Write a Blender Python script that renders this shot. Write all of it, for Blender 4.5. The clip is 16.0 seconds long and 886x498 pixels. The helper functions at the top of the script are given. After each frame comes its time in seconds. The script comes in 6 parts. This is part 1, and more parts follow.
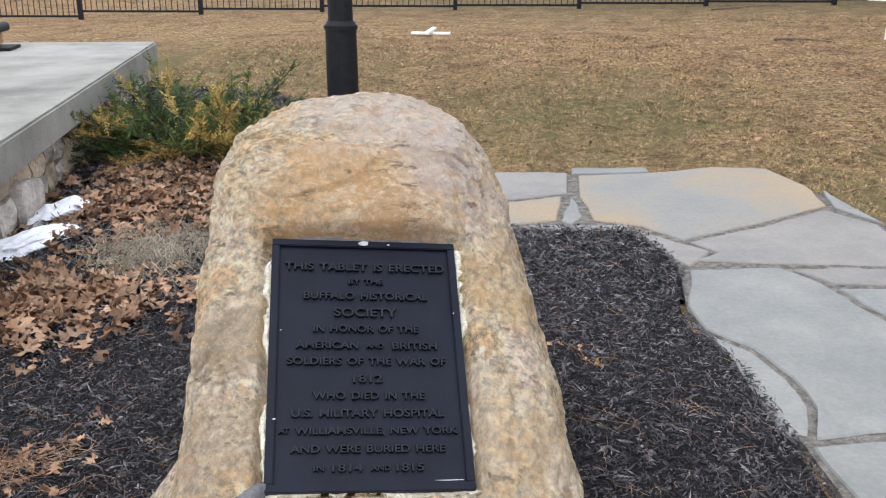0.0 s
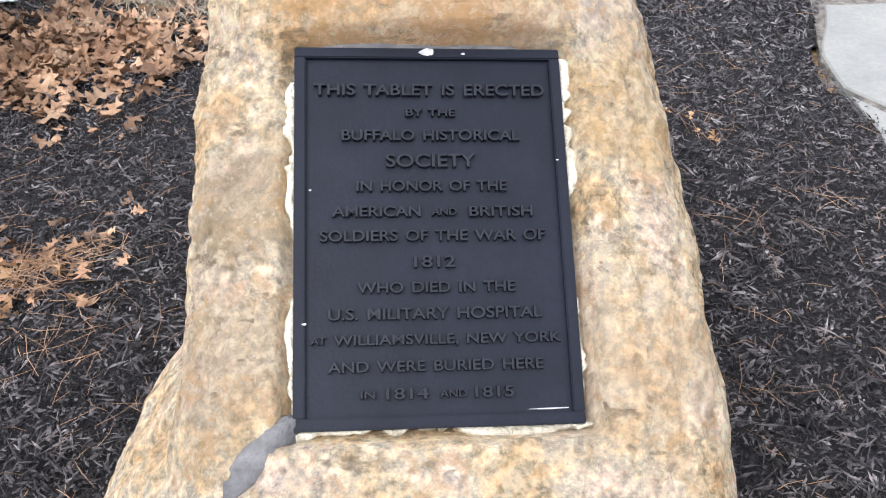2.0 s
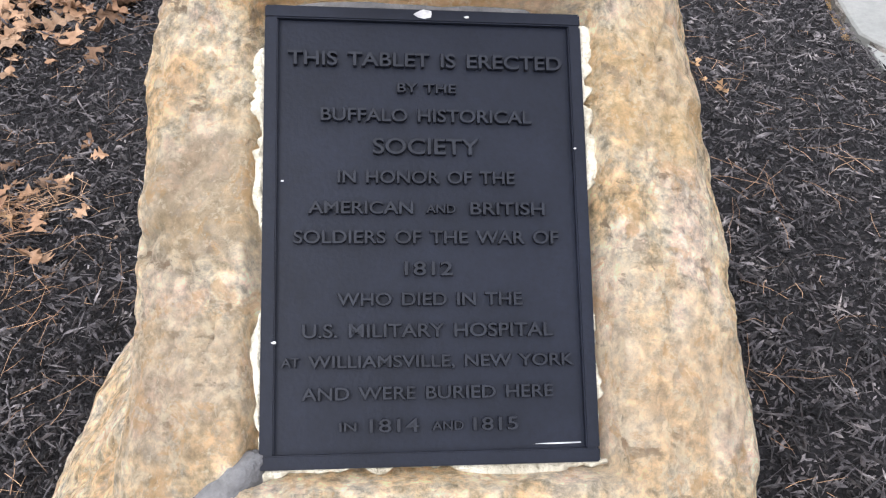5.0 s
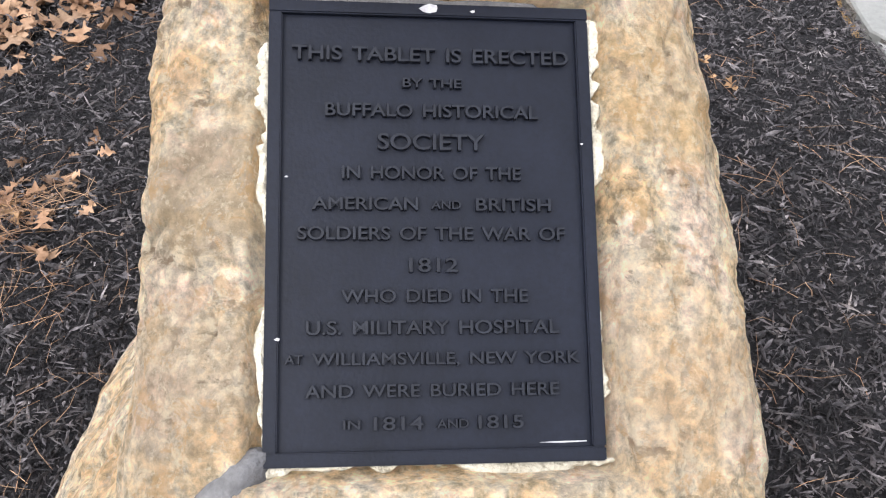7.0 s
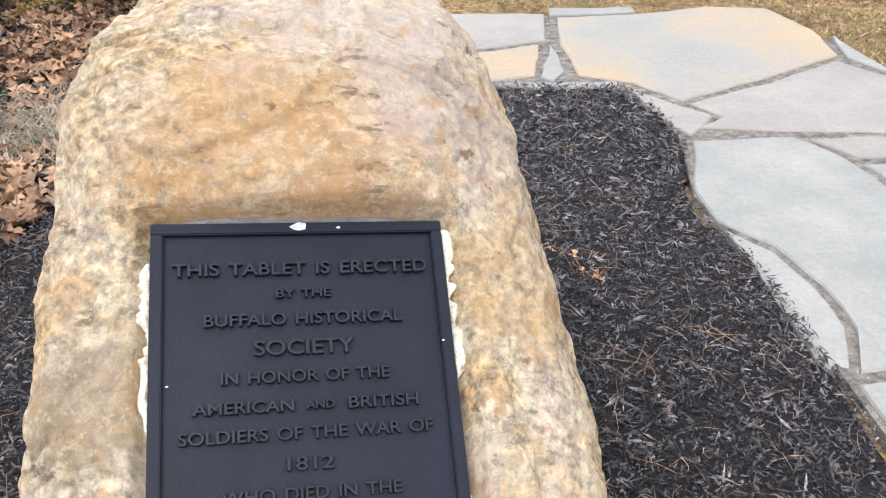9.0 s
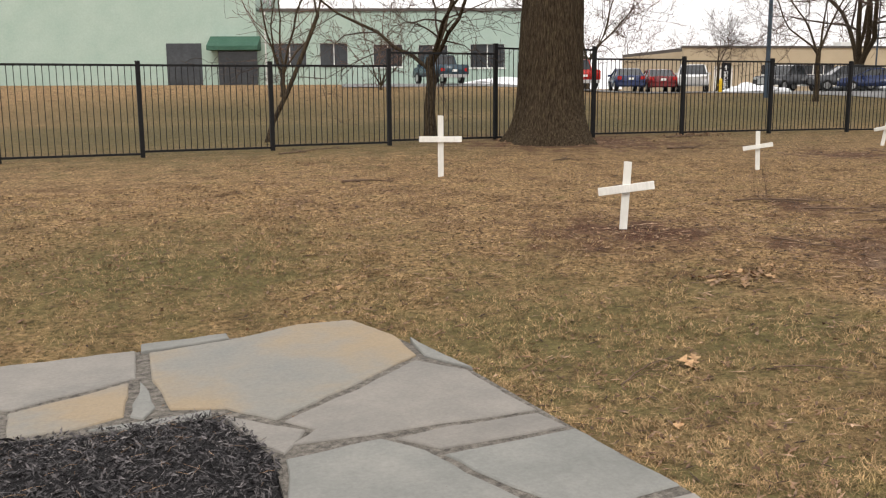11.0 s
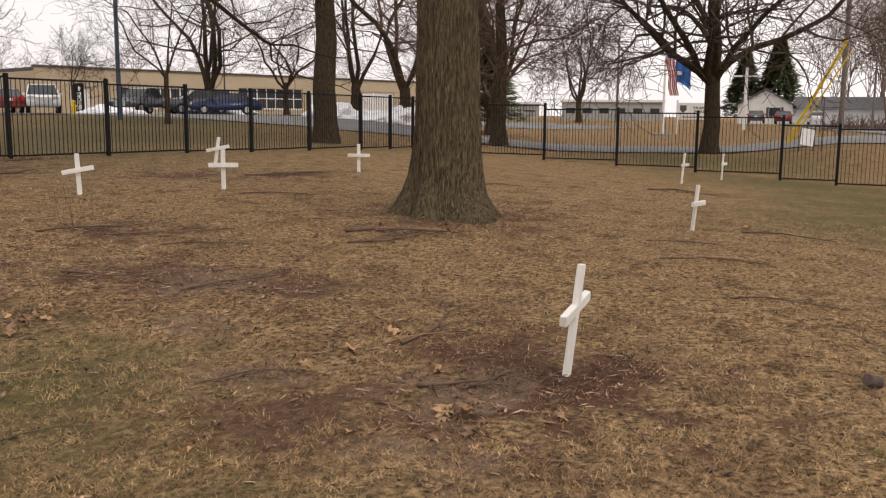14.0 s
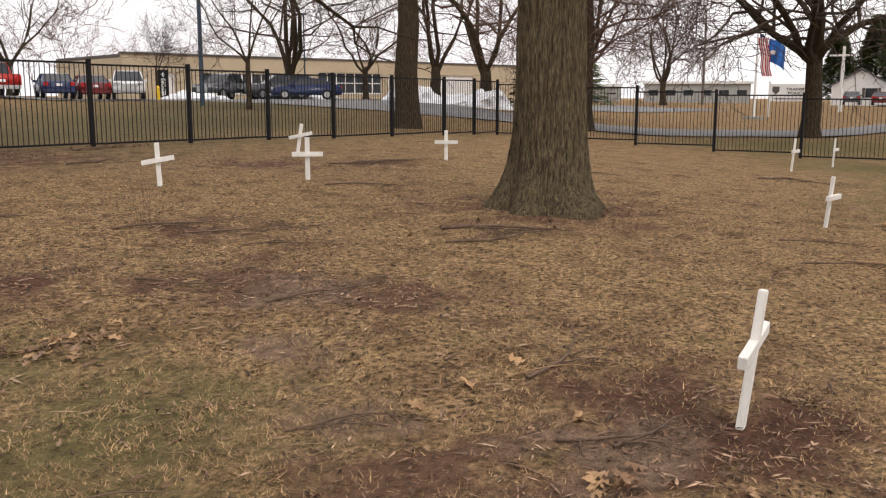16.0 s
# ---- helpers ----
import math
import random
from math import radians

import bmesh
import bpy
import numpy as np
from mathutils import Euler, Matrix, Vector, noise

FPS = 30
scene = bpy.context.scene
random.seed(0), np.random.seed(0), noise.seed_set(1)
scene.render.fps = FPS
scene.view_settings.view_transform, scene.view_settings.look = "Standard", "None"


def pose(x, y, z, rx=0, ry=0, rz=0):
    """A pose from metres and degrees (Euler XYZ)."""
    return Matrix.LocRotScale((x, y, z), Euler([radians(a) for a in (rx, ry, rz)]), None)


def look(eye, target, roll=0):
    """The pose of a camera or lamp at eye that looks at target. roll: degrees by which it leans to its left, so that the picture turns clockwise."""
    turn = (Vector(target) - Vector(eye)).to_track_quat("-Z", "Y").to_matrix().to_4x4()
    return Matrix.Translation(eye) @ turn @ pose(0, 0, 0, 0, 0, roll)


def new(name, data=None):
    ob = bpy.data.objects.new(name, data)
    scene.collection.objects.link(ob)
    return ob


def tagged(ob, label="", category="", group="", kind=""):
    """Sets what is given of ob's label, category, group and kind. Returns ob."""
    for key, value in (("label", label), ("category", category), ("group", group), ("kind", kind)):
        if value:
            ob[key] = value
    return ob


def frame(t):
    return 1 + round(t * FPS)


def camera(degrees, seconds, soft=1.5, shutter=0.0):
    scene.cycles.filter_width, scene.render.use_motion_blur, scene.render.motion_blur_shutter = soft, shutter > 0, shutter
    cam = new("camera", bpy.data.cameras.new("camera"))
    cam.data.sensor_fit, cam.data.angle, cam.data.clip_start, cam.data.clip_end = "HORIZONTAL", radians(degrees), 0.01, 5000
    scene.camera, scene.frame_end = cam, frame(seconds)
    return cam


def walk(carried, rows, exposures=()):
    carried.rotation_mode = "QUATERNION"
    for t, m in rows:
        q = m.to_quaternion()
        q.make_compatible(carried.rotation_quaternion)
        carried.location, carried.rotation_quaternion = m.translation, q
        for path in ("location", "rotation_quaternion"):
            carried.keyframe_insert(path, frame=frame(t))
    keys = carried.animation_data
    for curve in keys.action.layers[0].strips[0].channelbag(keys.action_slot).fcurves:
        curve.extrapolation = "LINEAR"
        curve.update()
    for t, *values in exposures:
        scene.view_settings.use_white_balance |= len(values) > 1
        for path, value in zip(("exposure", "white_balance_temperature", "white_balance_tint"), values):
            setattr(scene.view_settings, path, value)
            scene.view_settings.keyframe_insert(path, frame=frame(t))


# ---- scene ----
cam = camera(52.1, 16.0, 1.2)
PATH = [
    (0, (0.0424, -0.0529, 1.5424), (-0.0079, 1.8435, 0.9068), -0.01),
    (0.5, (0.0166, 0.1372, 1.5308), (-0.1672, 1.9846, 0.7848), -0.58),
    (1, (-0.0317, 0.3177, 1.5157), (-0.2151, 2.0688, 0.5664), -0.98),
    (1.5, (-0.036, 0.4146, 1.5153), (-0.1986, 2.108, 0.4641), -0.35),
    (2, (-0.0088, 0.5041, 1.5094), (-0.2037, 2.0882, 0.3047), -2.36),
    (2.5, (-0.0238, 0.6039, 1.4881), (-0.1675, 2.1681, 0.2498), 0.4),
    (3, (-0.04, 0.6592, 1.4707), (-0.1778, 2.2384, 0.2512), 1.15),
    (3.5, (-0.0371, 0.687, 1.473), (-0.1745, 2.2123, 0.1865), 0.79),
    (4, (-0.0362, 0.6852, 1.4691), (-0.167, 2.2143, 0.1855), 0.66),
    (4.5, (-0.0452, 0.6897, 1.4761), (-0.1733, 2.1782, 0.1471), 0.46),
    (4.7, (-0.0472, 0.6917, 1.4761), (-0.1813, 2.1712, 0.1371), 0.16),
    (7, (-0.0445, 0.6994, 1.4677), (-0.2033, 2.1743, 0.1257), -0.46),
    (7.5, (-0.0506, 0.6977, 1.4705), (-0.1931, 2.1758, 0.1311), -0.2),
    (8, (-0.0439, 0.6857, 1.4723), (-0.1767, 2.2184, 0.1934), -0.09),
    (8.5, (-0.0258, 0.6618, 1.4793), (-0.1027, 2.2898, 0.3203), 0.55),
    (8.7, (-0.0244, 0.6611, 1.487), (-0.0409, 2.327, 0.3804), 1.01),
    (8.9, (-0.024, 0.6444, 1.5117), (0.029, 2.3552, 0.4765), 0.97),
    (9, (-0.0053, 0.6301, 1.5201), (0.0414, 2.3683, 0.5316), 0.65),
    (9.5, (0.0179, 0.614, 1.5615), (0.1655, 2.4361, 0.75), 0.79),
    (9.7, (0.0399, 0.6, 1.5735), (0.2835, 2.4561, 0.871), 0.49),
    (11.8, (0.36, 0.581, 1.564), (1.465, 2.225, 1.289), -0.3),
    (12, (0.39, 0.596, 1.548), (1.566, 2.191, 1.274), -0.4),
    (12.5, (0.572, 0.567, 1.569), (1.925, 2.021, 1.33), -1.0),
    (13, (0.844, 0.51, 1.549), (2.309, 1.85, 1.311), -0.0),
    (13.5, (1.081, 0.481, 1.513), (2.668, 1.661, 1.21), -0.0),
    (14, (1.289, 0.623, 1.535), (3.047, 1.531, 1.241), 0.5),
    (14.5, (1.462, 0.76, 1.524), (3.308, 1.455, 1.193), 0.2),
    (15, (1.693, 0.899, 1.552), (3.531, 1.623, 1.238), 0.2),
    (15.5, (1.868, 1.084, 1.544), (3.615, 2.012, 1.244), 0.4),
    (16, (2.011, 1.347, 1.552), (3.681, 2.397, 1.222), 0.1),
]
walk(cam, [(t, look(eye, target, roll)) for t, eye, target, roll in PATH], [(0, 0.92, 5900, 11), (1.0, 1.28, 6000, 12), (2.0, 1.55, 6000, 13), (4.5, 1.46, 6050, 13), (7.0, 1.46, 6150, 13), (8.5, 1.55, 6200, 13), (9.7, 1.32, 5950, 12), (11.8, 0.15, 7250, 11), (12.5, 0.08, 7100, 14), (13, 0.03, 7050, 16), (14, 0.08, 7000, 16), (15, 0.42, 6800, 15), (16, 0.28, 6800, 15)])

# ---- light ----
world = bpy.data.worlds.new("overcast_sky")
scene.world = world
world.use_nodes = True
wn, wl = world.node_tree.nodes, world.node_tree.links
sky = wn.new("ShaderNodeTexSky")
sky.sky_type, sky.sun_disc = "NISHITA", False
sky.sun_elevation, sky.sun_rotation, sky.dust_density = radians(52), radians(208), 5.0
grey = wn.new("ShaderNodeHueSaturation")
grey.inputs["Saturation"].default_value = 0.25
wl.new(sky.outputs[0], grey.inputs["Color"])
cloud = wn.new("ShaderNodeTexNoise")
cloud.inputs["Scale"].default_value, cloud.inputs["Detail"].default_value = 1.6, 5
ramp = wn.new("ShaderNodeValToRGB")
ramp.color_ramp.elements[0].position, ramp.color_ramp.elements[0].color = 0.3, (9.6, 9.65, 10.0, 1)
ramp.color_ramp.elements[1].position, ramp.color_ramp.elements[1].color = 0.7, (11.4, 11.35, 11.5, 1)
wl.new(cloud.outputs[0], ramp.inputs[0])
veil = wn.new("ShaderNodeMix")
veil.data_type = "RGBA"
veil.inputs[0].default_value = 0.85
wl.new(grey.outputs[0], veil.inputs[6])
wl.new(ramp.outputs[0], veil.inputs[7])
wl.new(veil.outputs[2], wn["Background"].inputs["Color"])
wn["Background"].inputs["Strength"].default_value = 0.1
sun = new("sun", bpy.data.lights.new("sun", "SUN"))
sun.data.energy, sun.data.angle, sun.data.color = 0.9, radians(25), (1.0, 0.96, 0.9)
sun.matrix_world = look((0, 0, 30), (8, 15, 8))


# ---- materials ----
def surface(name, colors, scale=5.0, fine=60.0, rough=0.85, bump=0.3, relief=40.0, metal=0.0, stretch=(1, 1, 1), vary=0.0, speckle=0.35, specular=0.35, depth=0.02, island=0.0, punch=0.25):
    """A weathered surface: a ramp of colours over broad noise, fine grain over that, and relief."""
    m = bpy.data.materials.new(name)
    m.use_nodes = True
    n, l = m.node_tree.nodes, m.node_tree.links
    b = n["Principled BSDF"]
    co = n.new("ShaderNodeTexCoord")
    mp = n.new("ShaderNodeMapping")
    mp.inputs["Scale"].default_value = stretch
    l.new(co.outputs["Object"], mp.inputs["Vector"])
    big = n.new("ShaderNodeTexNoise")
    big.inputs["Scale"].default_value, big.inputs["Detail"].default_value, big.inputs["Roughness"].default_value = scale, 8, 0.62
    l.new(mp.outputs[0], big.inputs["Vector"])
    cr = n.new("ShaderNodeValToRGB")
    while len(cr.color_ramp.elements) < len(colors):
        cr.color_ramp.elements.new(0.5)
    for e, (p, c) in zip(cr.color_ramp.elements, colors):
        e.position, e.color = p, (*c, 1)
    l.new(big.outputs[0], cr.inputs[0])
    small = n.new("ShaderNodeTexNoise")
    small.inputs["Scale"].default_value, small.inputs["Detail"].default_value, small.inputs["Roughness"].default_value = fine, 8, 0.68
    l.new(mp.outputs[0], small.inputs["Vector"])
    gain = n.new("ShaderNodeMapRange")
    gain.inputs["From Min"].default_value, gain.inputs["From Max"].default_value = 0.5 - punch, 0.5 + punch
    gain.inputs["To Min"].default_value, gain.inputs["To Max"].default_value = 1 - speckle, 1 + speckle
    l.new(small.outputs[0], gain.inputs[0])
    val = n.new("ShaderNodeHueSaturation")
    l.new(cr.outputs[0], val.inputs["Color"])
    last = gain.outputs[0]
    for amount, node, out in ((vary, "ShaderNodeObjectInfo", "Random"), (island, "ShaderNodeNewGeometry", "Random Per Island")):
        if amount:
            info = n.new(node)
            rg = n.new("ShaderNodeMapRange")
            rg.inputs["To Min"].default_value, rg.inputs["To Max"].default_value = 1 - amount, 1 + amount
            l.new(info.outputs[out], rg.inputs[0])
            mu = n.new("ShaderNodeMath")
            mu.operation = "MULTIPLY"
            l.new(last, mu.inputs[0])
            l.new(rg.outputs[0], mu.inputs[1])
            last = mu.outputs[0]
    l.new(last, val.inputs["Value"])
    l.new(val.outputs[0], b.inputs["Base Color"])
    b.inputs["Roughness"].default_value, b.inputs["Metallic"].default_value, b.inputs["Specular IOR Level"].default_value = rough, metal, specular
    if bump:
        rel = n.new("ShaderNodeTexNoise")
        rel.inputs["Scale"].default_value, rel.inputs["Detail"].default_value = relief, 6
        l.new(mp.outputs[0], rel.inputs["Vector"])
        bp = n.new("ShaderNodeBump")
        bp.inputs["Strength"].default_value, bp.inputs["Distance"].default_value = bump, depth
        l.new(rel.outputs[0], bp.inputs["Height"])
        l.new(bp.outputs[0], b.inputs["Normal"])
    return m


def two(c, d):
    return [(0.3, c), (0.7, d)]


# Base kept darker than M_BLADE: the shade down in the thatch is in this colour.
M_GRASS = surface("dormant_grass", [(0.28, (0.13, 0.078, 0.044)), (0.42, (0.24, 0.154, 0.08)), (0.56, (0.325, 0.214, 0.11)), (0.70, (0.195, 0.14, 0.064))], 2.2, 22, 0.95, 1.0, 38, speckle=0.9, specular=0.1, depth=0.08, punch=0.14)


def patches(m, spots, color, soft, rough_edge):
    """Patches of another ground colour with ragged edges: (x, y, radius)."""
    n, l = m.node_tree.nodes, m.node_tree.links
    b = n["Principled BSDF"]
    co = n.new("ShaderNodeTexCoord")
    fl = n.new("ShaderNodeVectorMath")
    fl.operation = "MULTIPLY"
    fl.inputs[1].default_value = (1, 1, 0)
    l.new(co.outputs["Object"], fl.inputs[0])
    nz = n.new("ShaderNodeTexNoise")
    nz.inputs["Scale"].default_value, nz.inputs["Detail"].default_value = 2.6, 10
    l.new(co.outputs["Object"], nz.inputs["Vector"])
    last = None
    for x, y, r in spots:
        ds = n.new("ShaderNodeVectorMath")
        ds.operation = "DISTANCE"
        ds.inputs[1].default_value = (x, y, 0)
        l.new(fl.outputs[0], ds.inputs[0])
        ad = n.new("ShaderNodeMath")
        ad.operation = "MULTIPLY_ADD"
        ad.inputs[1].default_value, ad.inputs[2].default_value = rough_edge * r, -0.5 * rough_edge * r
        l.new(nz.outputs[0], ad.inputs[0])
        su = n.new("ShaderNodeMath")
        l.new(ds.outputs["Value"], su.inputs[0])
        l.new(ad.outputs[0], su.inputs[1])
        mr = n.new("ShaderNodeMapRange")
        mr.inputs["From Min"].default_value, mr.inputs["From Max"].default_value = r * (1 + soft), r * (1 - soft)
        l.new(su.outputs[0], mr.inputs[0])
        if last is None:
            last = mr.outputs[0]
        else:
            mx = n.new("ShaderNodeMath")
            mx.operation = "MAXIMUM"
            l.new(last, mx.inputs[0])
            l.new(mr.outputs[0], mx.inputs[1])
            last = mx.outputs[0]
    mix = n.new("ShaderNodeMix")
    mix.data_type = "RGBA"
    l.new(last, mix.inputs[0])
    l.new(b.inputs["Base Color"].links[0].from_socket, mix.inputs[6])
    tone = n.new("ShaderNodeMix")
    tone.data_type = "RGBA"
    fine = n.new("ShaderNodeTexNoise")
    fine.inputs["Scale"].default_value, fine.inputs["Detail"].default_value = 14, 8
    l.new(co.outputs["Object"], fine.inputs["Vector"])
    l.new(fine.outputs[0], tone.inputs[0])
    tone.inputs[6].default_value = (*[c * 0.25 for c in color], 1)
    tone.inputs[7].default_value = (*[c * 1.75 for c in color], 1)
    l.new(tone.outputs[2], mix.inputs[7])
    l.new(mix.outputs[2], b.inputs["Base Color"])


patches(M_GRASS, ((3.2, 5.2, 1.7), (2.8, 3.0, 1.2), (28, 3.2, 3.2), (1.2, 8.0, 1.6), (-2.5, 10.5, 2), (4.4, 4.6, 0.9), (24, 1.5, 2.2), (16.5, 1.0, 2.0), (21, 0.6, 2.4), (6, 25, 6.5), (18, 25, 5), (27, 30, 6), (36, 8, 4)), (0.155, 0.128, 0.056), 0.7, 2.6)
patches(M_GRASS, ((14, 26.5, 8), (26, 28, 8), (4, 25.5, 7), (36, 36, 8), (20, 38, 8), (8, 38, 8)), (0.125, 0.102, 0.05), 0.8, 1.6)
patches(M_GRASS, ((5.95, 2.35, 0.85), (5.3, 2.75, 0.5), (5.5, 7.55, 0.75), (7.0, 4.9, 0.45), (12.1, 6.3, 1.15), (10.95, 17.1, 1.9), (6.7, 6.2, 0.65), (14.0, 12.6, 0.7), (4.7, 3.3, 0.4), (8.1, 8.0, 0.45), (16, 11.5, 0.5)), (0.15, 0.086, 0.053), 0.6, 5.5)
patches(M_GRASS, ((6.0, 2.3, 0.5), (5.6, 2.45, 0.3), (5.55, 7.6, 0.35)), (0.11, 0.057, 0.037), 0.6, 4.5)
patches(M_GRASS, ((5.5, 2.72, 0.3), (5.15, 3.95, 0.28), (5.75, 4.75, 0.3), (6.9, 5.6, 0.35), (4.6, 2.5, 0.25)), (0.23, 0.155, 0.105), 0.5, 4.5)
M_BLADE = surface("grass_blade", [(0.28, (0.17, 0.106, 0.058)), (0.42, (0.285, 0.188, 0.098)), (0.56, (0.365, 0.246, 0.128)), (0.70, (0.22, 0.166, 0.073))], 2.2, 14, 0.8, 0, speckle=0.7, specular=0.15, island=0.5, punch=0.16)
M_MULCH = surface("dark_mulch", two((0.006, 0.006, 0.007), (0.034, 0.031, 0.033)), 70, 200, 0.85, 1.0, 110, specular=0.2, speckle=0.9, depth=0.04)
M_CHIP = surface("mulch_chip", [(0.3, (0.016, 0.015, 0.017)), (0.5, (0.052, 0.047, 0.049)), (0.6, (0.118, 0.107, 0.108)), (0.74, (0.24, 0.215, 0.20))], 14, 120, 0.5, 0.5, 160, speckle=0.6, specular=0.35, island=0.95)
M_STRAW = surface("pine_straw", two((0.20, 0.105, 0.055), (0.40, 0.27, 0.165)), 6, 80, 0.7, 0, island=0.5)
M_DRYGRASS = surface("dry_grass", two((0.18, 0.15, 0.105), (0.40, 0.345, 0.26)), 6, 80, 0.75, 0, island=0.5)


def granite():
    """Weathered granite: rust, honey and cream staining, grey crystal flecks, dark seams and pits."""
    m = surface("granite_boulder", [(0.30, (0.66, 0.42, 0.21)), (0.40, (0.80, 0.57, 0.31)), (0.48, (0.87, 0.69, 0.44)), (0.54, (0.91, 0.79, 0.58)), (0.60, (0.85, 0.66, 0.49)), (0.72, (0.92, 0.84, 0.71))], 10, 60, 0.8, 0, speckle=0.58, punch=0.15, specular=0.25)
    n, l = m.node_tree.nodes, m.node_tree.links
    b = n["Principled BSDF"]
    co = n.new("ShaderNodeTexCoord")

    def noise_of(scale, detail, rough, twist=0.0):
        t = n.new("ShaderNodeTexNoise")
        t.inputs["Scale"].default_value, t.inputs["Detail"].default_value, t.inputs["Roughness"].default_value, t.inputs["Distortion"].default_value = scale, detail, rough, twist
        l.new(co.outputs["Object"], t.inputs["Vector"])
        return t.outputs[0]

    def span(sock, lo, hi, to0, to1):
        r = n.new("ShaderNodeMapRange")
        for k, v in (("From Min", lo), ("From Max", hi), ("To Min", to0), ("To Max", to1)):
            r.inputs[k].default_value = v
        l.new(sock, r.inputs[0])
        return r.outputs[0]

    def times(p, q):
        r = n.new("ShaderNodeMath")
        r.operation = "MULTIPLY"
        l.new(p, r.inputs[0])
        l.new(q, r.inputs[1])
        return r.outputs[0]

    def tint(base, amount, color):
        r = n.new("ShaderNodeMix")
        r.data_type = "RGBA"
        l.new(amount, r.inputs[0])
        l.new(base, r.inputs[6])
        r.inputs[7].default_value = (*color, 1)
        return r.outputs[2]

    base = b.inputs["Base Color"].links[0].from_socket
    # broad staining with ragged edges: rust over the brow, pale rose crown; dun spots paint the shadow beside the
    # tablet
    ragged = noise_of(11, 9, 0.7, 0.6)
    for centre, reach, color, amount in (((-0.22, 1.72, 1.04), 0.17, (0.78, 0.46, 0.20), 0.75), ((-0.1, 1.68, 1.0), 0.12, (0.70, 0.42, 0.20), 0.6), ((-0.12, 1.98, 1.2), 0.22, (0.84, 0.72, 0.62), 0.7), ((0.03, 1.80, 1.05), 0.14, (0.70, 0.58, 0.52), 0.6), ((-0.36, 1.44, 0.86), 0.09, (0.50, 0.37, 0.23), 0.7), ((-0.37, 1.27, 0.72), 0.11, (0.56, 0.40, 0.25), 0.55), ((0.10, 1.35, 0.68), 0.13, (0.82, 0.62, 0.42), 0.5), ((0.12, 1.62, 0.9), 0.10, (0.74, 0.50, 0.24), 0.5)):
        away = n.new("ShaderNodeVectorMath")
        away.operation = "DISTANCE"
        away.inputs[1].default_value = centre
        l.new(co.outputs["Object"], away.inputs[0])
        edge = n.new("ShaderNodeMath")
        edge.operation = "MULTIPLY_ADD"
        edge.inputs[1].default_value = 2.2 * reach
        l.new(ragged, edge.inputs[0])
        l.new(away.outputs["Value"], edge.inputs[2])
        base = tint(base, span(edge.outputs[0], 2.35 * reach, 1.75 * reach, 0, amount), color)
    # mottling of ochre, rose and cream, a thumb's width across, and grey crystals
    for scale, twist, lo, hi, amount, color in ((20, 0.8, 0.53, 0.60, 0.6, (0.72, 0.44, 0.19)), (23, 0.5, 0.55, 0.63, 0.42, (0.84, 0.61, 0.41)), (38, 0.6, 0.54, 0.61, 0.5, (0.95, 0.82, 0.58)), (55, 0.5, 0.55, 0.61, 0.4, (0.50, 0.42, 0.33)), (90, 0.2, 0.56, 0.62, 0.5, (0.95, 0.84, 0.62))):
        base = tint(base, span(noise_of(scale, 9, 0.72, twist), lo, hi, 0, amount), color)
    # short dark chips and open cracks, longer across than up
    lie = n.new("ShaderNodeMapping")
    lie.inputs["Scale"].default_value = (0.55, 1.0, 1.35)
    l.new(co.outputs["Object"], lie.inputs["Vector"])
    chip = n.new("ShaderNodeTexNoise")
    chip.inputs["Scale"].default_value, chip.inputs["Detail"].default_value, chip.inputs["Roughness"].default_value, chip.inputs["Distortion"].default_value = 26, 10, 0.66, 0.3
    l.new(lie.outputs[0], chip.inputs["Vector"])
    seam = times(span(chip.outputs[0], 0.37, 0.42, 0.8, 0), span(noise_of(7, 5, 0.6), 0.40, 0.58, 0.15, 1))
    base = tint(base, seam, (0.30, 0.20, 0.12))
    l.new(base, b.inputs["Base Color"])
    cut = n.new("ShaderNodeMath")
    cut.operation = "MULTIPLY_ADD"
    cut.inputs[1].default_value = -0.35
    l.new(seam, cut.inputs[0])
    l.new(noise_of(30, 12, 0.8), cut.inputs[2])
    bp = n.new("ShaderNodeBump")
    bp.inputs["Strength"].default_value, bp.inputs["Distance"].default_value = 1.0, 0.06
    l.new(cut.outputs[0], bp.inputs["Height"])
    l.new(bp.outputs[0], b.inputs["Normal"])
    return m


M_ROCK = granite()
# Lighter and shinier than the plate: part of the letters' highlight is in the colour.
M_LETTER = surface("highlit_bronze_letter", two((0.004, 0.005, 0.009), (0.010, 0.012, 0.018)), 30, 200, 0.4, 0.1, 300, speckle=0.4, specular=0.24, depth=0.003)
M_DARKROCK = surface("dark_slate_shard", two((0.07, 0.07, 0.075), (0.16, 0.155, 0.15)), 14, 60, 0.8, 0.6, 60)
M_BRONZE = surface("painted_bronze", two((0.0035, 0.0048, 0.0095), (0.007, 0.009, 0.0165)), 9, 160, 0.45, 0.1, 220, speckle=0.3, specular=0.17, depth=0.004)
M_MORTAR = surface("pale_mortar", two((0.40, 0.36, 0.27), (0.72, 0.68, 0.56)), 30, 120, 0.9, 0.7, 110, speckle=0.2)
M_CHALK = surface("paint_chip", two((0.30, 0.30, 0.31), (0.5, 0.5, 0.49)), 60, 300, 0.8, 0)
M_FLAG = surface("bluestone_flag", [(0.28, (0.144, 0.148, 0.137)), (0.5, (0.192, 0.193, 0.179)), (0.68, (0.235, 0.231, 0.211))], 1.8, 50, 0.75, 0.35, 16, vary=0.12, speckle=0.15)
